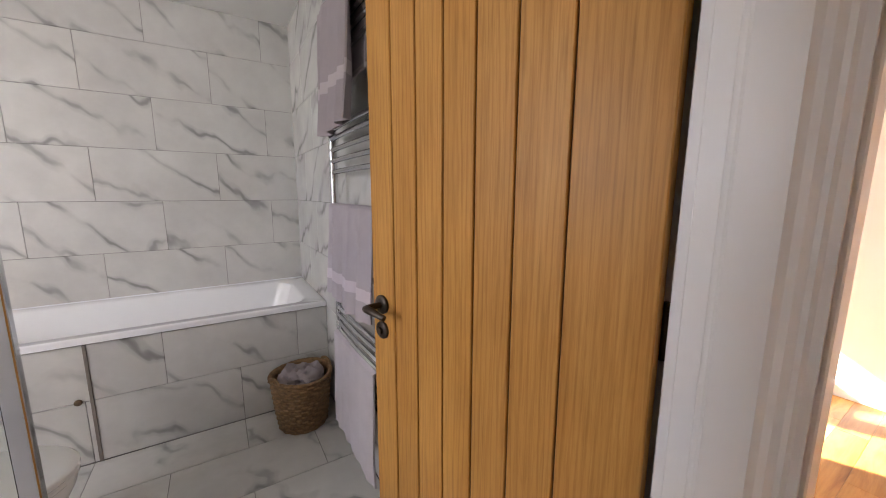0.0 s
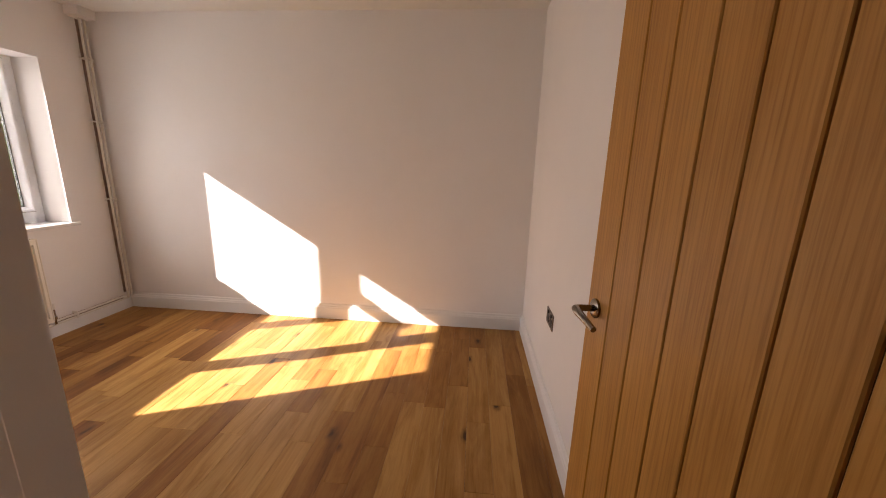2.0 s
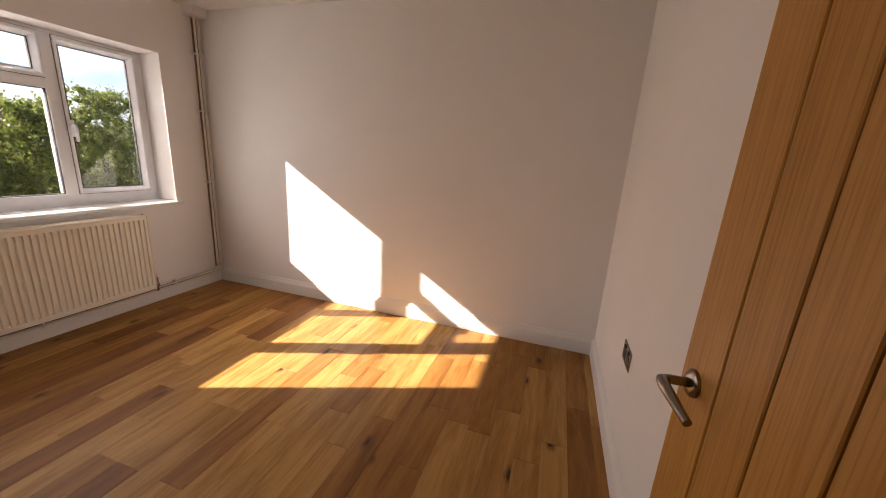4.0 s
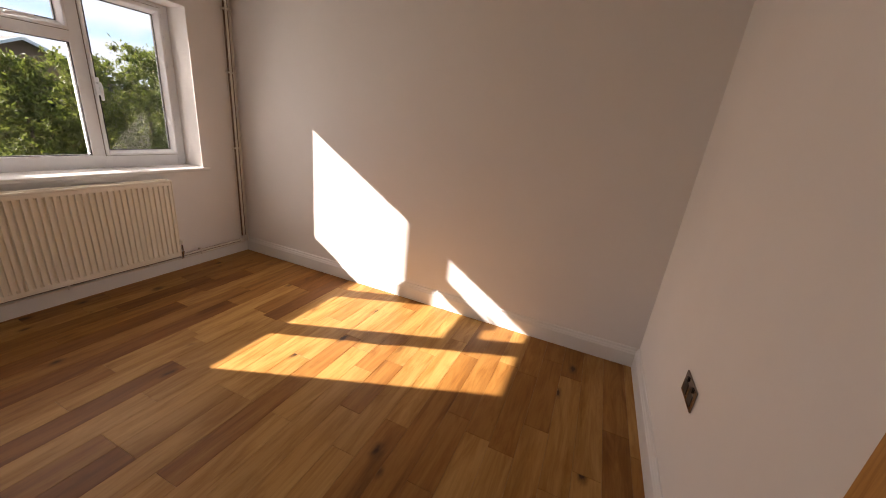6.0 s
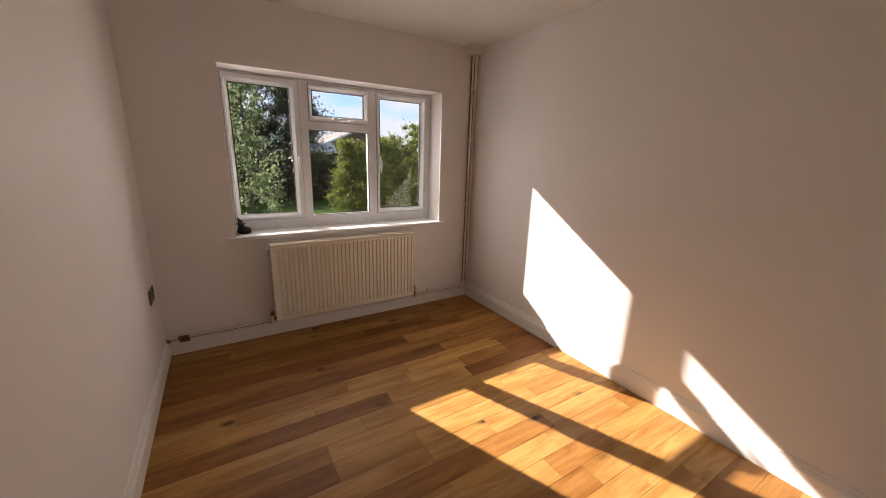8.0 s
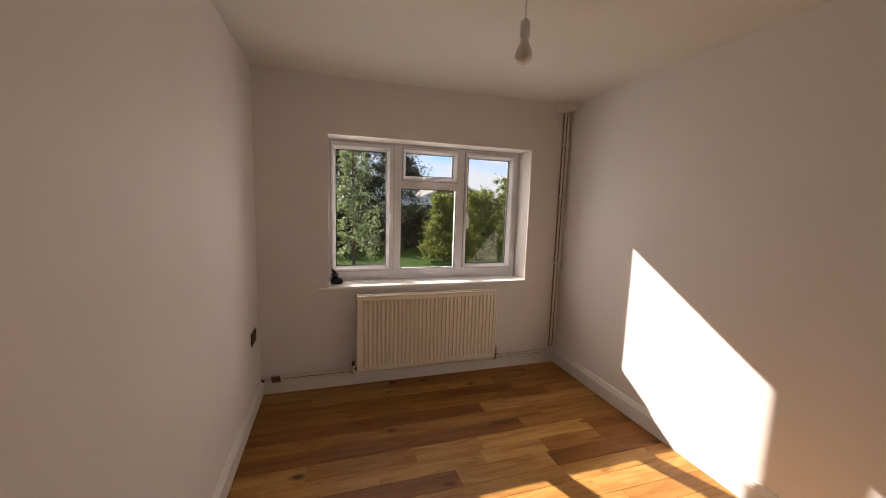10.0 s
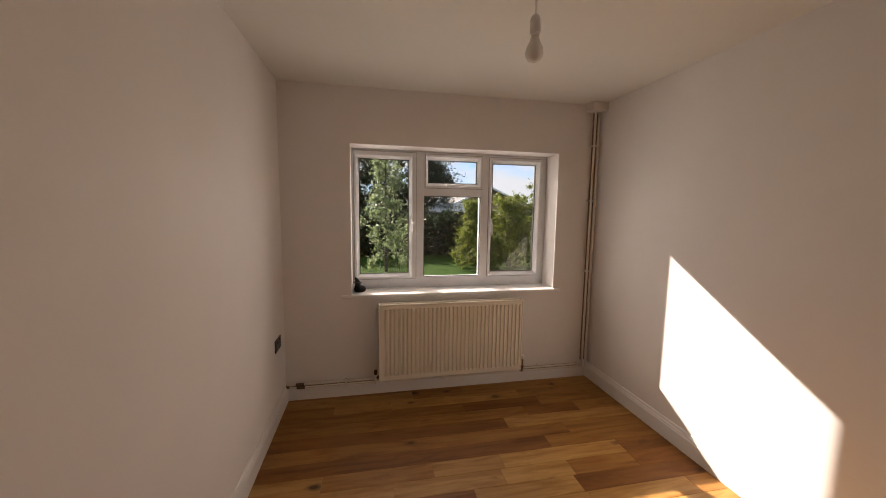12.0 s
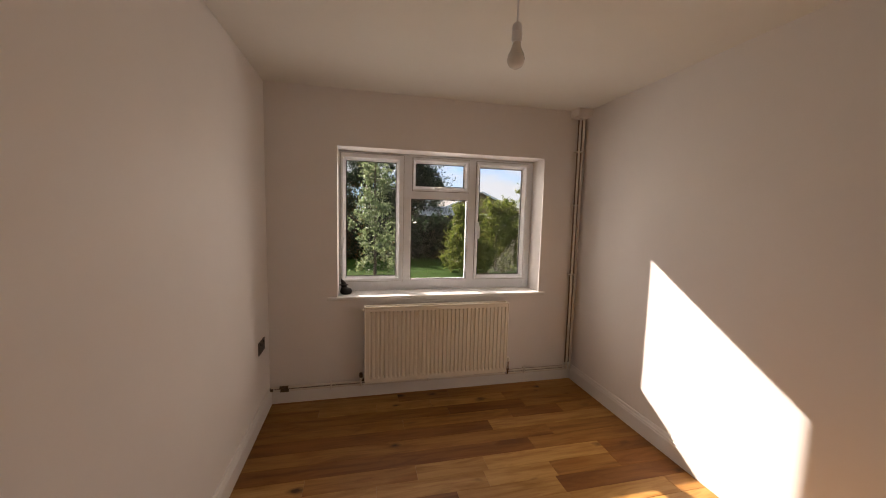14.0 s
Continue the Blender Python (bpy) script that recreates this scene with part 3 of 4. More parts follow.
# ---- figurine on the sill ----
bm = B()
turned(bm, [(0.036, 0), (0.044, 0.008), (0.045, 0.024), (0.038, 0.040), (0.026, 0.050), (0.020, 0.054), (0.022, 0.060), (0.021, 0.068), (0.034, 0.071), (0.035, 0.074), (0.020, 0.079), (0.016, 0.092), (0.010, 0.106), (0.002, 0.120)], 24)
for v in bm.verts:
    if v.co.z > 0.05:
        v.co.x -= 0.010 + (v.co.z - 0.05) * 0.10 + max(0.0, v.co.z - 0.09) * 0.5
    else:
        v.co.x *= 1.12 if v.co.x > 0 else 0.92
fig = solid("figurine", bm, M_FIGURE, "small black pointed figurine on the window sill", "figurine", smooth=True)
fig.location = (0.545, 3.53, WZ0 + 0.001)


# ---- doors ----
def lever(parent, x, z, face, point, mat, label, keyhole=False):
    """A lever on a round rose; point is the way the lever runs, face the sign of the door's side."""
    s = face
    base = DOOR_T * (1 if s > 0 else 0)
    y0 = base
    rose = part("rose", turned(B(), [(0.026, 0), (0.026, 0.006), (0.023, 0.009), (0.012, 0.010)], 28), mat, parent, label, True)
    rose.matrix_local = Matrix.Translation((x, y0, z)) @ pose(0, 0, 0, -90 * s, 0, 0)
    p = [(x, y0, z), (x, y0 + s * 0.045, z), (x + point * 0.006, y0 + s * 0.056, z), (x + point * 0.03, y0 + s * 0.060, z + 0.002), (x + point * 0.07, y0 + s * 0.056, z - 0.003), (x + point * 0.112, y0 + s * 0.050, z - 0.010)]
    part("lever", tube(B(), p, [0.009, 0.009, 0.0105, 0.0105, 0.009, 0.0075], 12), mat, parent, label, True)
    if keyhole:
        k = part("thumbturn_rose", turned(B(), [(0.024, 0), (0.024, 0.006), (0.021, 0.009), (0.010, 0.010), (0.010, 0.016)], 28), mat, parent, label, True)
        k.matrix_local = Matrix.Translation((x, y0, z - 0.072)) @ pose(0, 0, 0, -90 * s, 0, 0)


DOOR_T = 0.035


def oak_door(name, label, hinge, angle, width, high, edges, face, group=""):
    """A boarded oak door; local x runs from the hinge to the free edge, local y through its thickness."""
    d = thing(name, label, "door", hinge, angle, group, "structure")
    g = 0.004
    lo = 0.006
    for a, b in zip(edges, edges[1:]):
        a1 = a + (g / 2 if a > 0 else 0)
        b1 = b - (g / 2 if b < width else 0)
        part("board", box(B(), a1, b1, 0, DOOR_T, lo, lo + high, 0.0022), M_DOOR, d)
    part("core", box(B(), 0.004, width - 0.004, 0.006, DOOR_T - 0.006, lo + 0.002, lo + high - 0.002), M_GROOVE, d)
    return d

BED_W = 0.745
bed_door = oak_door("door_1", "open oak boarded door with brushed nickel lever", (0.003, 0.0165, 0), 3.9, BED_W, 1.981, [0, 0.104, 0.205, 0.304, 0.403, 0.512, 0.621, BED_W], 1)
lever(bed_door, BED_W - 0.055, 0.925, 1, -1, M_NICKEL, "brushed nickel lever handle")
lever(bed_door, BED_W - 0.055, 0.925, -1, -1, M_NICKEL, "brushed nickel lever handle")
BATH_W = 0.690
bath_door = oak_door("door_2", "open oak boarded bathroom door with bronze lever", (-0.074, 0.918, 0), 103.7, BATH_W, 1.981, [0, 0.141, 0.243, 0.336, 0.423, 0.509, 0.596, BATH_W], 1)
lever(bath_door, BATH_W - 0.042, 0.925, 1, -0.65, M_BRONZE, "dark bronze lever handle", True)
for z in (0.25, 1.02, 1.78):
    part("hinge", tube(B(), [(-0.005, -0.002, z - 0.045), (-0.005, -0.002, z + 0.045)], 0.006, 10), M_BRONZE, bath_door, "dark hinge knuckle", True)

# door linings, stops and architraves
lin = thing("door_frame", "white painted bedroom door lining and architrave", "door frame", kind="structure")
bm = B()
box(bm, HX, 0.001, DY1, DY1 + 0.03, 0, DH + 0.03)
box(bm, HX + 0.001, -0.040, DY1 - 0.012, DY1 + 0.001, 0, DH, 0.002)
part("jamb", bm, M_TRIM, lin)
bm = B()
box(bm, HX, 0.001, -0.0005 + 0.001, DY0, 0, DH + 0.03)
part("jamb", bm, M_TRIM, lin)
part("head", box(B(), HX, 0.001, DY0, DY1, DH, DH + 0.03), M_TRIM, lin)
ARCH = [(0, 0), (0.007, 0), (0.007, 0.009), (0.012, 0.013), (0.011, 0.019), (0.017, 0.026), (0.018, 0.034), (0.024, 0.041), (0.024, 0.090), (0.021, 0.095), (0, 0.095)]


def architrave(parent, x, y, out, side, top=DH + 0.08):
    """A moulded casing up the side of an opening; its profile grows away from the opening."""
    return part("architrave", sweep(B(), ARCH, (x, y, 0), (x, y, top), out, side), M_TRIM, parent)


architrave(lin, HX, DY1 - 0.006, (-1, 0, 0), (0, 1, 0))
architrave(lin, 0.001, DY1 + 0.006, (1, 0, 0), (0, 1, 0))
part("architrave", sweep(B(), ARCH, (0.001, 0.006, DH + 0.006), (0.001, DY1 + 0.08, DH + 0.006), (1, 0, 0), (0, 0, 1)), M_TRIM, lin)
strike = part("strike_plate", box(B(), -0.034, -0.008, DY1 - 0.0025, DY1 + 0.001, 0.846, 0.932, 0.001), M_CHROME, lin, "chrome strike plate")
part("latch_hole", box(B(), -0.029, -0.017, DY1 - 0.003, DY1, 0.892, 0.916), M_BLACK, strike)
part("latch_hole", box(B(), -0.029, -0.017, DY1 - 0.003, DY1, 0.858, 0.874), M_BLACK, strike)

lin2 = thing("door_frame", "white painted bathroom door lining", "door frame", kind="structure")
bm = B()
box(bm, HX - 0.015, -0.0455, 0.839, 0.884, 0, DH + 0.08, 0.002)
part("casing", bm, M_TRIM, lin2)
part("bead", tube(B(), [(HX - 0.011, 0.846, 0), (HX - 0.011, 0.846, DH + 0.08)], 0.0095, 10), M_TRIM, lin2, smooth=True)
part("jamb", box(B(), HX - 0.002, -0.0455, 0.8845, 0.9045, 0, DH + 0.03, 0.002), M_TRIM, lin2)
bm = B()
box(bm, -0.857, -0.827, 0.884, 0.986, 0, DH + 0.03, 0.002)
part("jamb", bm, M_TRIM, lin2)
architrave(lin2, -0.830, 0.885, (0, -1, 0), (-1, 0, 0))
part("head", box(B(), -0.827, -0.0455, 0.8845, 0.985, DH, DH + 0.03), M_TRIM, lin2)

# ---- bathroom ----
solid("wall_bath_east", box(B(), BX + 0.008, -0.1055, 1.131, BY + 0.008, -0.05, H), M_GROUT, "marble-look tiled wall behind the towel rail", "wall", kind="structure")
bm = B()
box(bm, -3.3, -0.1055, BY + 0.008, EXT, -0.2, 2.6)
wall_bn = solid("wall_bath_north", bm, M_GROUT, "marble-look tiled wall behind the bath", "wall", kind="structure")
wall_be = bpy.data.objects["wall_bath_east"]

# bath with a rolled rim
bath = thing("bath", "white acrylic bath with a broad rim", "bath", (0, 0, 0))
bx0, bx1, by0, by1, bz = -1.82, BX - 0.002, 2.735, BY - 0.002, 0.600
bm = B()


def oval(x0, x1, y0, y1, z, r, seg=6):
    pts = []
    for cx, cy, a0 in ((x1 - r, y1 - r, 0), (x0 + r, y1 - r, 90), (x0 + r, y0 + r, 180), (x1 - r, y0 + r, 270)):
        for k in range(seg + 1):
            a = radians(a0 + 90 * k / seg)
            pts.append((cx + r * math.cos(a), cy + r * math.sin(a), z))
    return pts


rings = [oval(bx0, bx1, by0, by1, bz - 0.030, 0.008), oval(bx0, bx1, by0, by1, bz - 0.006, 0.008), oval(bx0 + 0.006, bx1 - 0.006, by0 + 0.006, by1 - 0.006, bz, 0.010),
         oval(bx0 + 0.075, bx1 - 0.085, by0 + 0.060, by1 - 0.060, bz - 0.002, 0.09), oval(bx0 + 0.085, bx1 - 0.10, by0 + 0.07, by1 - 0.07, bz - 0.012, 0.10),
         oval(bx0 + 0.12, bx1 - 0.17, by0 + 0.10, by1 - 0.10, bz - 0.22, 0.12), oval(bx0 + 0.16, bx1 - 0.26, by0 + 0.13, by1 - 0.13, bz - 0.38, 0.13), oval(bx0 + 0.22, bx1 - 0.34, by0 + 0.17, by1 - 0.17, bz - 0.41, 0.12)]
loops = [[bm.verts.new(p) for p in r] for r in rings]
for a, b in zip(loops, loops[1:]):
    for k in range(len(a)):
        bm.faces.new((a[k], a[(k + 1) % len(a)], b[(k + 1) % len(a)], b[k]))
bm.faces.new(loops[-1])
part("tub", bm, M_BATH, bath, smooth=True)
part("sealant", box(B(), bx0, bx1, by1 - 0.004, by1 + 0.001, bz - 0.002, bz + 0.005), M_UPVC, bath)

panel = thing("bath_panel", "marble-look tiled panel along the bath front", "panel", (0, 0, 0), kind="structure")
part("backing", box(B(), -1.82, BX, 2.757, 2.80, 0, bz - 0.035), M_GROUT, panel)
part("corner_trim", box(B(), -1.171, -1.157, 2.744, 2.757, 0.002, bz - 0.036, 0.002), M_GREY_LINE, panel, "dull grey access strip")
part("catch", turned(B(), [(0.014, 0), (0.014, 0.008), (0.008, 0.012)], 14), M_BRASS, panel, "brown round catch", True).matrix_local = pose(-1.209, 2.7495, 0.306, 90, 0, 0)

# laundry basket
bas = thing("laundry_basket", "round woven seagrass basket filled with laundry", "basket", (-0.315, 2.565, 0))
bas.scale = (0.95, 0.95, 0.87)
random.seed(4)
bm = B()
n_row = 19
seg = 56
prev = None
for r in range(n_row * 3 + 1):
    z = 0.320 * r / (n_row * 3)
    rad0 = 0.125 + 0.034 * (z / 0.320) ** 0.8
    lp = []
    for k in range(seg):
        over = 0.0035 * math.sin(math.pi * ((r / 3.0) % 1)) + 0.003 * math.sin(k * math.pi / 2 + (math.pi if (r // 3) % 2 else 0))
        a = 2 * math.pi * k / seg
        rr = rad0 + over
        lp.append(bm.verts.new((rr * math.cos(a), rr * math.sin(a), z + 0.006 * math.sin(2 * a + 0.6) * (z / 0.320))))
    if prev:
        for k in range(seg):
            bm.faces.new((prev[k], prev[(k + 1) % seg], lp[(k + 1) % seg], lp[k]))
    else:
        bm.faces.new(lp[::-1])
    prev = lp
part("woven_body", bm, M_WICKER, bas, smooth=True)
bm = B()
inner = [[bm.verts.new((rr * math.cos(2 * math.pi * k / 40), rr * math.sin(2 * math.pi * k / 40), z)) for k in range(40)] for rr, z in ((0.152, 0.320), (0.143, 0.310), (0.124, 0.10))]
for a, b in zip(inner, inner[1:]):
    for k in range(40):
        bm.faces.new((a[k], b[k], b[(k + 1) % 40], a[(k + 1) % 40]))
part("lining", bm, M_WICKER, bas)
part("rim", tube(B(), [(0.158 * math.cos(2 * math.pi * k / 40), 0.158 * math.sin(2 * math.pi * k / 40), 0.322 + 0.006 * math.sin(4 * math.pi * k / 40 + 0.6) + 0.002 * (k % 2)) for k in range(41)], 0.011, 8), M_WICKER, bas, smooth=True)
for a0 in (205, 20):
    c, s = math.cos(radians(a0)), math.sin(radians(a0))
    part("handle", tube(B(), [(0.160 * c - s * u, 0.160 * s + c * u, 0.325 + h) for u, h in ((-0.045, 0.0), (-0.03, 0.022), (0, 0.032), (0.03, 0.022), (0.045, 0.0))], 0.008, 8), M_WICKER, bas, smooth=True)
for mat, dx, dy, sd, lab in ((M_LINEN, -0.03, 0.01, 1, "grey-pink crumpled cloth"), (M_TOWEL, 0.045, -0.02, 2, "lilac-grey crumpled cloth")):
    bm = B()
    bmesh.ops.create_icosphere(bm, subdivisions=4, radius=1)
    for v in bm.verts:
        q = noise.noise(v.co * 2.2 + Vector((sd * 7, 0, 0))) * 0.35 + noise.noise(v.co * 5 + Vector((0, sd * 9, 0))) * 0.14
        v.co = Vector((v.co.x * 0.088 + dx, v.co.y * 0.105 + dy, v.co.z * 0.075 + 0.285)) * (1.0) + v.co * q * 0.09
        r = math.hypot(v.co.x, v.co.y)
        if r > 0.122:
            v.co.x *= 0.122 / r
            v.co.y *= 0.122 / r
    cl = solid("laundry", bm, mat, lab + " lying in the woven basket", "laundry", smooth=True)
    cl.location, cl.scale = (-0.315, 2.565, 0.0), (0.95, 0.95, 0.87)

# towel rail
rail = thing("towel_rail", "tall chrome ladder towel radiator on the tiled wall", "towel rail", (0, 0, 0))
RX, RY0, RY1 = -0.185, 1.70, 2.235
for y in (RY0, RY1):
    part("upright", tube(B(), [(RX, y, 0.42), (RX, y, 1.98)], 0.017, 14), M_CHROME, rail, smooth=True)
for z in (0.46, 0.505, 0.55, 0.61, 0.645, 0.68, 0.715, 0.93, 0.975, 1.02, 1.065, 1.31, 1.355, 1.40, 1.445, 1.48, 1.72, 1.765, 1.81, 1.855, 1.90, 1.945):
    part("rung", tube(B(), [(RX - 0.004, RY0, z), (RX - 0.010, (RY0 + RY1) / 2, z), (RX - 0.004, RY1, z)], 0.0105, 10), M_CHROME, rail, smooth=True)
for y in (RY0, RY1):
    for z in (0.52, 1.90):
        part("bracket", tube(B(), [(RX, y, z), (BX - 0.0005, y, z)], 0.010, 10), M_CHROME, rail, smooth=True)
part("valve", tube(B(), [(RX, RY1, 0.42), (RX, RY1, 0.30), (BX - 0.001, RY1, 0.28)], 0.013, 12), M_CHROME, rail, smooth=True)


def towel(label, mat, y0, y1, z_top, z_front, z_back, seed, soft=1.0):
    """A folded towel over a rung, with soft folds."""
    bm = B()
    nx, nz = 26, 34
    path = [(RX - 0.030, z_front + (z_top - z_front) * k / (nz - 8)) for k in range(nz - 7)]
    path += [(RX - 0.024 + 0.04 * k / 4, z_top + 0.012 * math.sin(math.pi * (k + 1) / 6)) for k in range(4)]
    path += [(RX + 0.020, z_top - (z_top - z_back) * k / 5) for k in range(6)]
    grid = []
    for i, (x, z) in enumerate(path):
        row = []
        hang = max(0.0, (z_top - z)) / max(0.1, z_top - z_front)
        for j in range(nx + 1):
            u = j / nx
            fold = (0.010 + 0.022 * hang) * math.sin(u * 13 + seed + 1.3 * math.sin(3 * u + seed)) + 0.006 * math.sin(u * 37 + 2 * seed) * (0.3 + hang)
            fold *= soft
            if x > RX:
                fold = max(-0.004, min(0.004, fold))
            y = y0 + (y1 - y0) * u + 0.012 * hang * math.sin(2.3 * z * 6 + seed)
            dz = 0.012 * soft * math.sin(u * 6 + seed) * hang
            row.append(bm.verts.new((x - abs(fold) - 0.006 * hang, y, z + dz)))
        grid.append(row)
    for a, b in zip(grid, grid[1:]):
        for j in range(nx):
            bm.faces.new((a[j], a[j + 1], b[j + 1], b[j]))
    bmesh.ops.recalc_face_normals(bm, faces=bm.faces)
    bmesh.ops.solidify(bm, geom=bm.faces[:], thickness=0.007)
    return solid("towel", bm, mat, label, "towel", "towels on the rail", smooth=True)


towel("lilac-grey bath towel folded over the upper rungs", M_TOWEL, 1.84, 2.25, 1.925, 1.455, 1.62, 0.7)
towel("lilac-grey hand towel hanging from the middle rung", M_TOWEL_MID, 1.72, 2.20, 1.17, 0.79, 0.9, 2.1, 0.8)
towel("pale lilac towel hanging from the lowest rungs", M_TOWEL_PALE, 1.76, 2.23, 0.60, 0.17, 0.40, 3.3, 0.3)
part("rung", tube(B(), [(RX - 0.004, RY0, 1.155), (RX - 0.004, RY1, 1.155)], 0.0105, 10), M_CHROME, rail, smooth=True)

# shower screen
screen = thing("shower_screen", "clear glass shower screen with a chrome edge profile", "shower screen", (-0.975, 1.62, 0))
part("profile", box(B(), -0.016, 0.016, -0.014, 0.014, 0.001, 2.0, 0.006, 3), M_CHROME, screen, "rounded chrome edge profile")
sheet = part("glass", box(B(), -1.05, -0.015, -0.004, 0.004, 0.012, 1.99), M_GLASS, screen, "clear glass sheet")
sheet.visible_shadow = False
part("floor_channel", box(B(), -1.05, -0.015, -0.010, 0.010, 0.001, 0.013, 0.002), M_CHROME, screen)

# toilet
wc = thing("toilet", "white ceramic toilet with closed lid", "toilet", (-1.305, 2.05, 0))


def egg(t, s=1.0):
    a = 2 * math.pi * t
    x = math.cos(a)
    return (s * (0.27 * x if x > 0 else 0.20 * x), s * 0.185 * math.sin(a))


bm = B()
prev = None
for s, z, dx in ((0.62, 0.0, -0.05), (0.60, 0.08, -0.05), (0.66, 0.18, -0.04), (0.88, 0.30, -0.01), (0.97, 0.37, 0), (0.98, 0.392, 0)):
    lp = [bm.verts.new((egg(k / 40, s)[0] + dx, egg(k / 40, s)[1], z)) for k in range(40)]
    if prev:
        for k in range(40):
            bm.faces.new((prev[k], prev[(k + 1) % 40], lp[(k + 1) % 40], lp[k]))
    else:
        bm.faces.new(lp[::-1])
    prev = lp
bm.faces.new(prev)
part("bowl", bm, M_CERAMIC, wc, smooth=True)
for nm, s, z0, z1 in (("seat", 1.0, 0.394, 0.410), ("lid", 1.01, 0.412, 0.432)):
    bm = B()
    ls = [[bm.verts.new((*egg(k / 40, q), z)) for k in range(40)] for q, z in ((s * 0.985, z0), (s, z0 + 0.004), (s, z1 - 0.006), (s * 0.98, z1 - 0.001), (s * 0.93, z1))]
    for a, b in zip(ls, ls[1:]):
        for k in range(40):
            bm.faces.new((a[k], a[(k + 1) % 40], b[(k + 1) % 40], b[k]))
    bm.faces.new(ls[0][::-1])
    bm.faces.new(ls[-1])
    part(nm, bm, M_CERAMIC, wc, smooth=True)
part("cistern", box(B(), -0.40, -0.20, -0.19, 0.19, 0.40, 0.80, 0.02, 3), M_CERAMIC, wc)
part("pan_back", box(B(), -0.40, -0.12, -0.10, 0.10, 0.0, 0.40, 0.02, 3), M_CERAMIC, wc)

# ---- garden ----
solid("ground", box(B(), -400, 400, EXT + 0.001, 800, -0.6, -0.25), M_GRASS, "lawn behind the house", "ground", kind="structure")


def leaves(name, blobs, count, size, mat, seed, droop=0.0):
    """Many small folded leaves in loose clumps."""
    rng = np.random.default_rng(seed)
    bl = np.array(blobs, float)
    wt = bl[:, 3] * bl[:, 4]
    pick = bl[rng.choice(len(bl), count, p=wt / wt.sum())]

    def unit(v):
        return v / np.linalg.norm(v, axis=1, keepdims=True)

    d = unit(rng.normal(size=(count, 3)))
    r = np.abs(rng.normal(0.0, 0.95, (count, 1)))
    c = pick[:, :3] + d * r * pick[:, [3, 3, 4]]
    a = unit(rng.normal(size=(count, 3)) - np.array([0, 0, droop]))
    b = unit(np.cross(a, rng.normal(size=(count, 3))))
    n = np.cross(a, b)
    s = size * rng.uniform(0.6, 1.35, (count, 1))
    vs = np.stack([c - a * s, c + b * s * 0.42 + n * s * 0.12, c + a * s, c - b * s * 0.42 + n * s * 0.12], 1).reshape(-1, 3)
    k = 4 * np.arange(count)[:, None]
    fs = np.concatenate([k + [0, 1, 2], k + [0, 2, 3]], 1).reshape(-1, 3)
    me = bpy.data.meshes.new(name)
    me.from_pydata(vs.tolist(), [], fs.tolist())
    me.materials.append(mat)
    return me


def tree(name, label, category, at, high, trunk, blobs, count, size, mat, seed, droop=0.0, group=""):
    t = thing(name, label, category, at, 0.0, group)
    rnd = random.Random(seed)
    bm = B()
    tube(bm, [(0, 0, -0.02), (trunk * 0.3, 0, high * 0.3), (-trunk * 0.2, trunk * 0.3, high * 0.65), (0, 0, high * 0.92)], [trunk, trunk * 0.8, trunk * 0.5, trunk * 0.12], 9)
    for k in range(9):
        z = high * (0.25 + 0.6 * k / 9)
        a = rnd.uniform(0, 6.28)
        r = (blobs[0][3]) * rnd.uniform(0.5, 0.9)
        tube(bm, [(0, 0, z), (0.5 * r * math.cos(a), 0.5 * r * math.sin(a), z + 0.15 * r), (r * math.cos(a), r * math.sin(a), z + 0.4 * r)], [trunk * 0.35, trunk * 0.2, trunk * 0.05], 6)
    part("trunk", bm, M_BARK, t)
    ob = new("crown", leaves("crown", blobs, count, size, mat, seed, droop))
    ob.parent = t
    return t


def lumps(n, wide, z0, z1, seed, shape, r):
    rnd = random.Random(seed)
    out = []
    for i in range(n):
        z = z0 + (z1 - z0) * (i + 0.5) / n
        w = wide * shape((z - z0) / (z1 - z0))
        a, q = rnd.uniform(0, 6.28), w * math.sqrt(rnd.random())
        s = r * rnd.uniform(0.6, 1.25)
        out.append((q * math.cos(a), q * math.sin(a), z, s, s * 0.8))
    return out


def lumps_row(x0, x1, y, z0, z1, n):
    rnd = random.Random(77)
    return [(rnd.uniform(x0, x1), y + rnd.uniform(-0.3, 0.3), rnd.uniform(z0, z1), 0.3, 0.25) for _ in range(n)]


G = -0.25
for k, (x, y, h, w) in enumerate(((3.9, 20.6, 5.1, 1.45), (1.2, 21.4, 5.3, 2.1), (-1.8, 21.0, 5.3, 2.2), (-5.0, 21.6, 5.4, 2.3), (-8.6, 21.8, 5.4, 2.4))):
    tree("conifer", "tall dark conifer at the end of the lawn", "tree", (x, y, G), h * 0.95, 0.22, lumps(70, w, 0.2, h, 20 + k, lambda u: 1.0 - 0.35 * u, 0.48), 30000, 0.075, M_LEAF_DARK, 30 + k, 0.7, "conifers behind the lawn")
tree("shrub", "tall grey-green shrub in leaf on the lawn", "shrub", (1.05, 10.5, G), 3.8, 0.045, lumps(150, 0.66, 0.25, 4.3, 5, lambda u: 0.95 - 0.35 * u + 0.22 * math.sin(9.0 * u), 0.13), 8000, 0.048, M_LEAF_GREY, 6, 0.6)
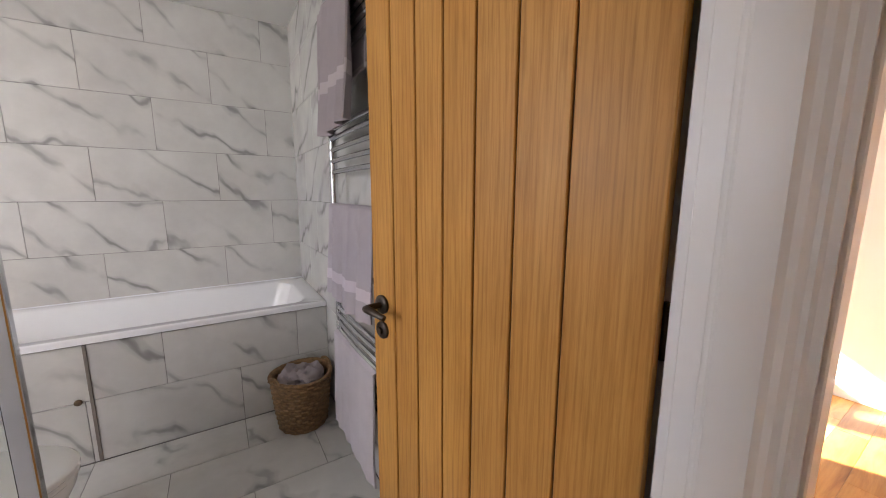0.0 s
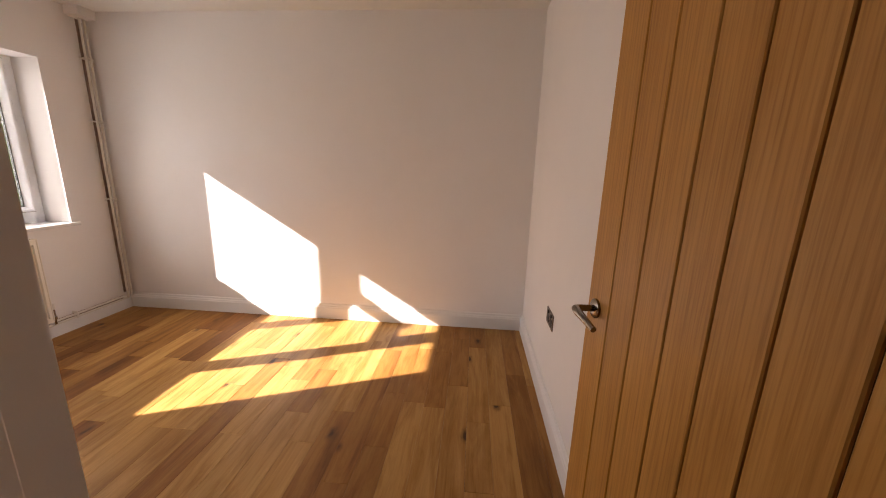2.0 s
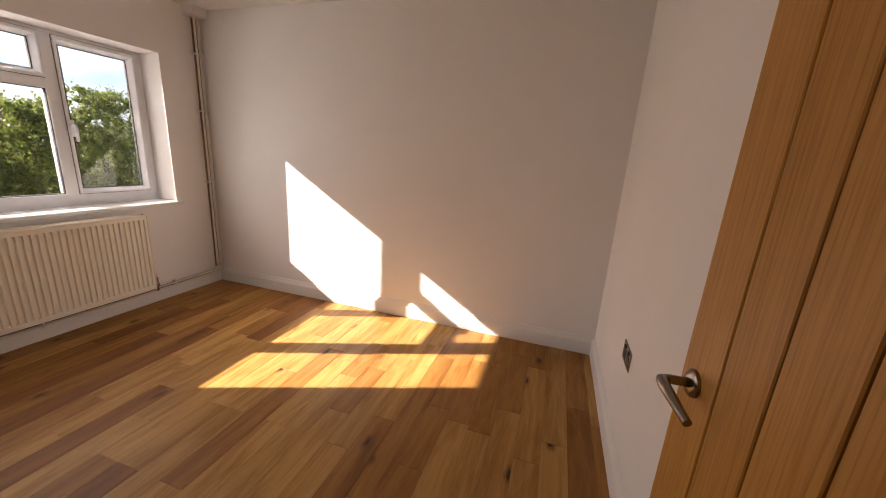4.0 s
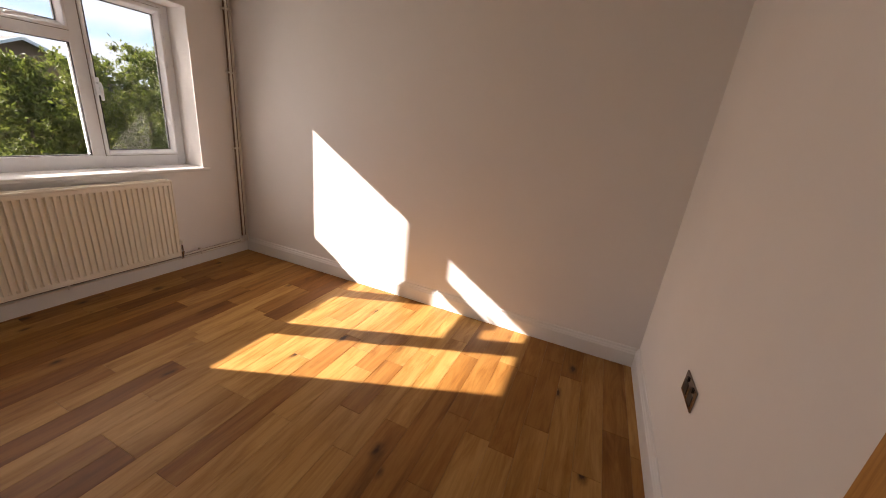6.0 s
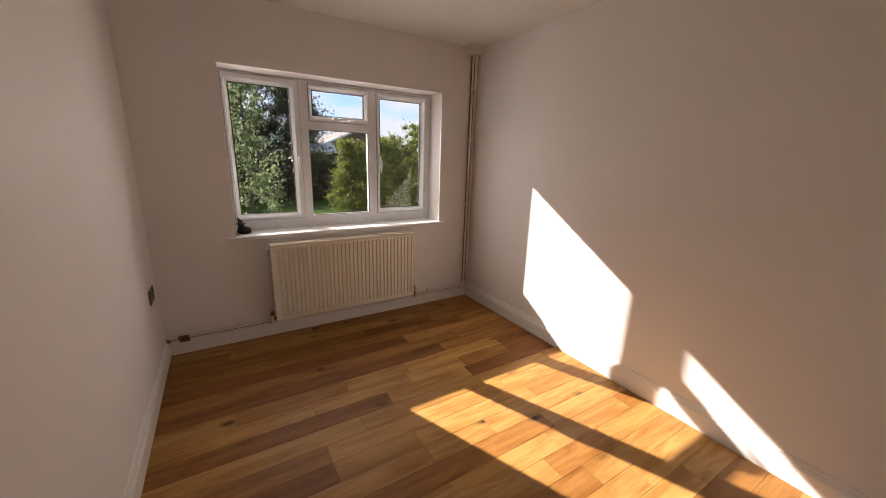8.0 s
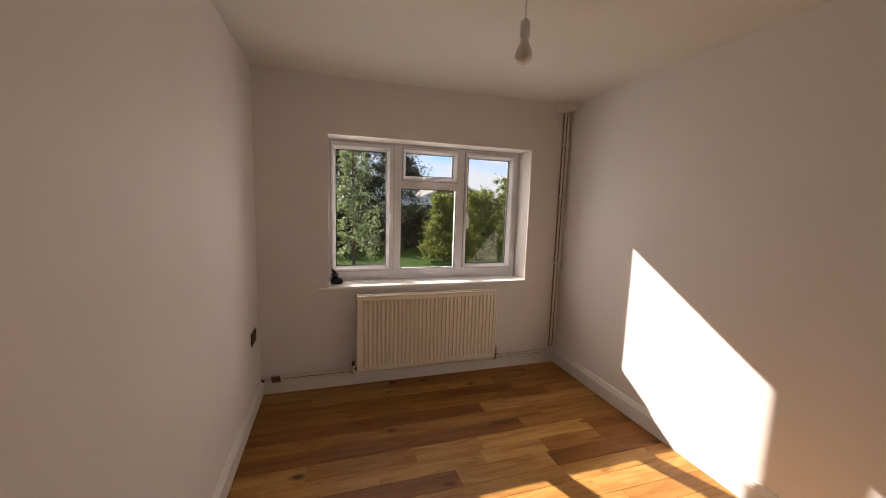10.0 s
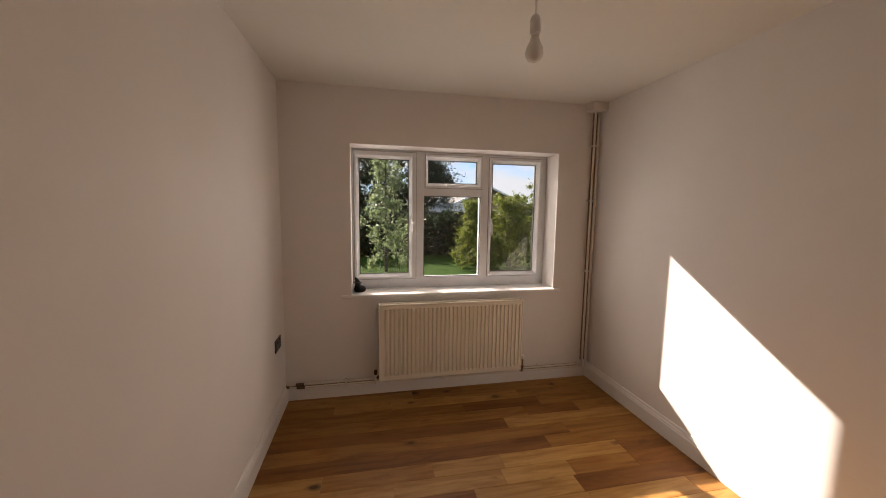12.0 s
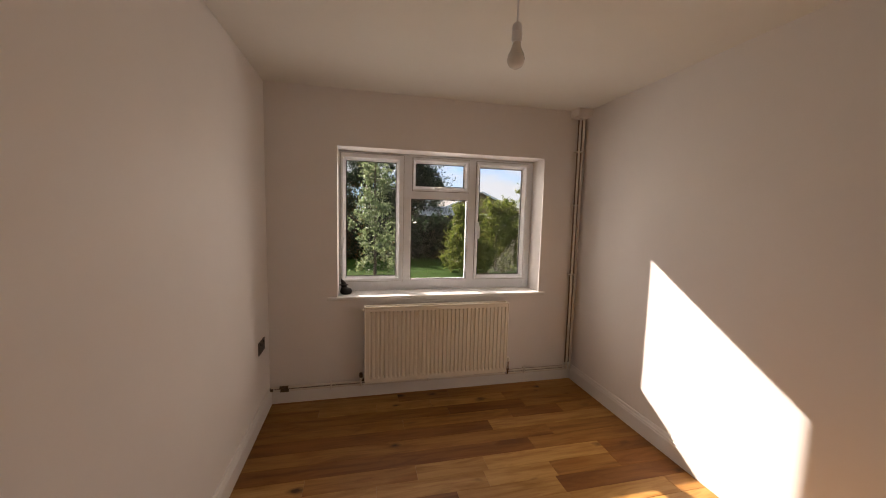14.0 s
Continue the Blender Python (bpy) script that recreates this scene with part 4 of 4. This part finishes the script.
for k, (x, y, h, w) in enumerate(((3.75, 10.9, 1.95, 0.62), (4.75, 11.0, 2.15, 0.8), (5.9, 10.9, 2.5, 0.85), (7.0, 11.6, 2.6, 0.95), (8.6, 12.0, 2.7, 1.2), (11.0, 12.6, 3.0, 1.4), (14.0, 13.2, 3.2, 1.7))):
    tree("bush", "bright green leafy garden bush in the sun", "shrub", (x, y, G), h * 0.85, 0.04, lumps(170, w * 1.2, 0.12, h, 50 + k, lambda u: 1.05 - 0.6 * u + 0.12 * math.sin(7 * u + k), 0.12), 13000, 0.044, M_LEAF_LIGHT, 60 + k, 0.2, "bushes along the garden")
hedge = new("hedge", leaves("hedge", lumps_row(-9.0, 6.5, 14.0, 0.1, 1.5, 210), 16000, 0.10, M_LEAF_DARK, 91, 0.2))
tagged(hedge, "dark shaded hedge in front of the fence", "hedge", kind="stuff")
hedge.location = (0, 0, G)

fence = thing("fence", "dark timber fence behind the shrubs", "fence", (0, 0, G))
for k in range(64):
    x = -9 + 0.45 * k
    part("board", box(B(), x, x + 0.43, 14.6 + 0.01 * (k % 2), 14.64 + 0.01 * (k % 2), 0.0, 1.62 + 0.02 * (k % 3)), M_FENCE, fence)

house = thing("house", "brick bungalow with a grey gabled roof beyond the garden", "house", (10.6, 30, G))
part("wall", box(B(), -3.7, 3.7, 0, 7, 0, 2.0), M_BRICK, house)
part("gable", sweep(B(), [(-3.7, 2.0), (0, 3.62), (3.7, 2.0)], (0, 0.0, 0), (0, 0.3, 0), (1, 0, 0)), M_BRICK, house)
part("roof", sweep(B(), [(-4.2, 1.88), (0, 3.72), (4.2, 1.88), (4.2, 1.74), (0, 3.58), (-4.2, 1.74)], (0, -0.4, 0), (0, 7.4, 0), (1, 0, 0)), M_ROOF, house)
for sx in (-1, 1):
    part("bargeboard", tube(B(), [(sx * 4.2, -0.46, 1.80), (0, -0.46, 3.64)], 0.10, 4), M_UPVC, house, "white bargeboard")
wnd = part("window", box(B(), -0.8, 0.8, -0.03, 0.02, 0.9, 1.8), M_UPVC, house)
part("pane", box(B(), -0.7, 0.7, -0.04, -0.02, 1.0, 1.7), M_BLACK, wnd)

glasshouse = thing("greenhouse", "small pale framed greenhouse behind the fence", "greenhouse", (4.75, 19.6, G))
for k in range(6):
    part("rib", tube(B(), [(-1.0 + 0.4 * k, 0, 0), (-1.0 + 0.4 * k, 0, 1.55), (-1.0 + 0.4 * k, 0.8, 2.1), (-1.0 + 0.4 * k, 1.6, 1.55), (-1.0 + 0.4 * k, 1.6, 0)], 0.025, 5), M_UPVC, glasshouse)
for y, z in ((0, 1.55), (0.8, 2.1), (1.6, 1.55)):
    part("rail", tube(B(), [(-1.05, y, z), (1.05, y, z)], 0.03, 5), M_UPVC, glasshouse)
part("roof_pane", sweep(B(), [(0, 1.54), (0.8, 2.09), (0.8, 2.08), (0, 1.53)], (-1, 0, 0), (1, 0, 0), (0, 1, 0)), M_COVER, glasshouse)

# ---- pieces: tiles ----
def piece_mesh(name, sx, sy, sz, mat, bev=0.0015):
    return mesh_of(name, box(B(), -sx / 2, sx / 2, -sy / 2, sy / 2, -sz / 2, sz / 2, bev), mat)


cache = {}


def tile(parent, x0, x1, y0, y1, z0, z1):
    key = (round(x1 - x0, 3), round(y1 - y0, 3), round(z1 - z0, 3))
    if min(key) <= 0.002:
        return
    if key not in cache:
        cache[key] = piece_mesh("tile", *key, M_TILE)
    ob = new("tile", cache[key])
    ob.location = ((x0 + x1) / 2, (y0 + y1) / 2, (z0 + z1) / 2)
    ob.parent = parent


GAP = 0.0022
ROWS = [0.569 + TILE * k for k in range(-2, 7)]


def courses(lo, hi, first, odd):
    """Joints of one course between lo and hi, counted down from first."""
    j = first - (TILE if odd else 0)
    while j > lo:
        j -= 2 * TILE
    pts = [lo]
    j += 2 * TILE
    while j < hi:
        if j > lo + 0.02:
            pts.append(j)
        j += 2 * TILE
    return pts + [hi]


for i in range(2, 8):
    z0, z1 = ROWS[i], min(ROWS[i + 1], H)
    if z1 - z0 < 0.02:
        continue
    odd = i % 2 == 0
    xs = courses(-3.1, BX + 0.006, BX - 0.174, odd)
    for a, b in zip(xs, xs[1:]):
        tile(wall_bn, a + GAP / 2, b - GAP / 2, BY, BY + 0.009, z0 + GAP / 2, z1 - GAP / 2)
for i in range(0, 8):
    z0, z1 = max(0.002, ROWS[i]), min(ROWS[i + 1], H)
    if z1 - z0 < 0.02:
        continue
    ys = courses(1.132, BY - 0.001, 2.26 if i % 2 else 2.50, False)
    for a, b in zip(ys, ys[1:]):
        tile(wall_be, BX, BX + 0.009, a + GAP / 2, b - GAP / 2, z0 + GAP / 2, z1 - GAP / 2)
for z0, z1, first in ((0.002, 0.302, -0.583), (0.302, 0.564, -0.290)):
    xs = courses(-1.82, BX - 0.001, first, False)
    for a, b in zip(xs, xs[1:]):
        tile(panel, a + GAP / 2, b - GAP / 2, 2.748, 2.758, z0 + GAP / 2, z1 - GAP / 2)
for k in range(6):
    y1 = 2.748 - 0.001 - 0.302 * k + (0.04 if k else 0)
    y0 = 2.748 - 0.302 * (k + 1) + 0.04
    xs = courses(-2.4, BX - 0.001, (-0.584, -0.284)[k % 2], False)
    for a, b in zip(xs, xs[1:]):
        tile(bath_floor, a + GAP / 2, b - GAP / 2, max(y0, 0.94) + GAP / 2, y1 - GAP / 2, -0.008, 0.0)

# ---- pieces: floorboards ----
PW, PY = 0.1187, 0.0612
M_PLANKS = [M_FLOOR, M_FLOOR_MID, M_FLOOR_DARK]
KNOWN = {24: [1.544], 22: [1.735], 19: [1.157, 1.73], 20: [0.744], 16: [0.744, 1.157], 17: [0.744], 21: [0.37], 13: [1.157], 10: [1.148], 15: [1.16, 1.533], 6: [1.50], 4: [1.684], 23: [1.93]}
DARK = {(24, 0), (22, 0), (19, 0), (19, 2), (16, 0)}
PALE = {(20, 1), (15, 1), (21, 0), (16, 1)}
rnd = random.Random(12)
for r in range(-1, 30):
    y0, y1 = max(0.001, PY + PW * r), min(L - 0.001, PY + PW * (r + 1))
    if y1 - y0 < 0.01:
        continue
    ks = KNOWN.get(r + 1, None)
    if ks is None:
        ks = [rnd.choice((0.37, 0.52, 0.744, 0.95, 1.16, 1.3))]
    ks = list(ks)
    while ks[-1] < W - 0.7:
        ks.append(ks[-1] + rnd.choice((0.41, 0.6, 0.79, 1.1)))
    xs = [HX] + [k for k in ks if k < W - 0.12] + [W - 0.002]
    for i, (a, b) in enumerate(zip(xs, xs[1:])):
        me = mesh_of("plank", box(B(), a + 0.0004, b - 0.0004, y0 + 0.0003, y1 - 0.0003, -0.016, 0.0, 0.0010), M_PLANKS[2 if (r + 1, i) in DARK else 0 if (r + 1, i) in PALE else rnd.choice((0, 0, 0, 0, 1, 1, 1, 1, 2) if r > 16 else (0, 0, 0, 1, 1))])
        ob = new("plank", me)
        ob.parent = floor_ob
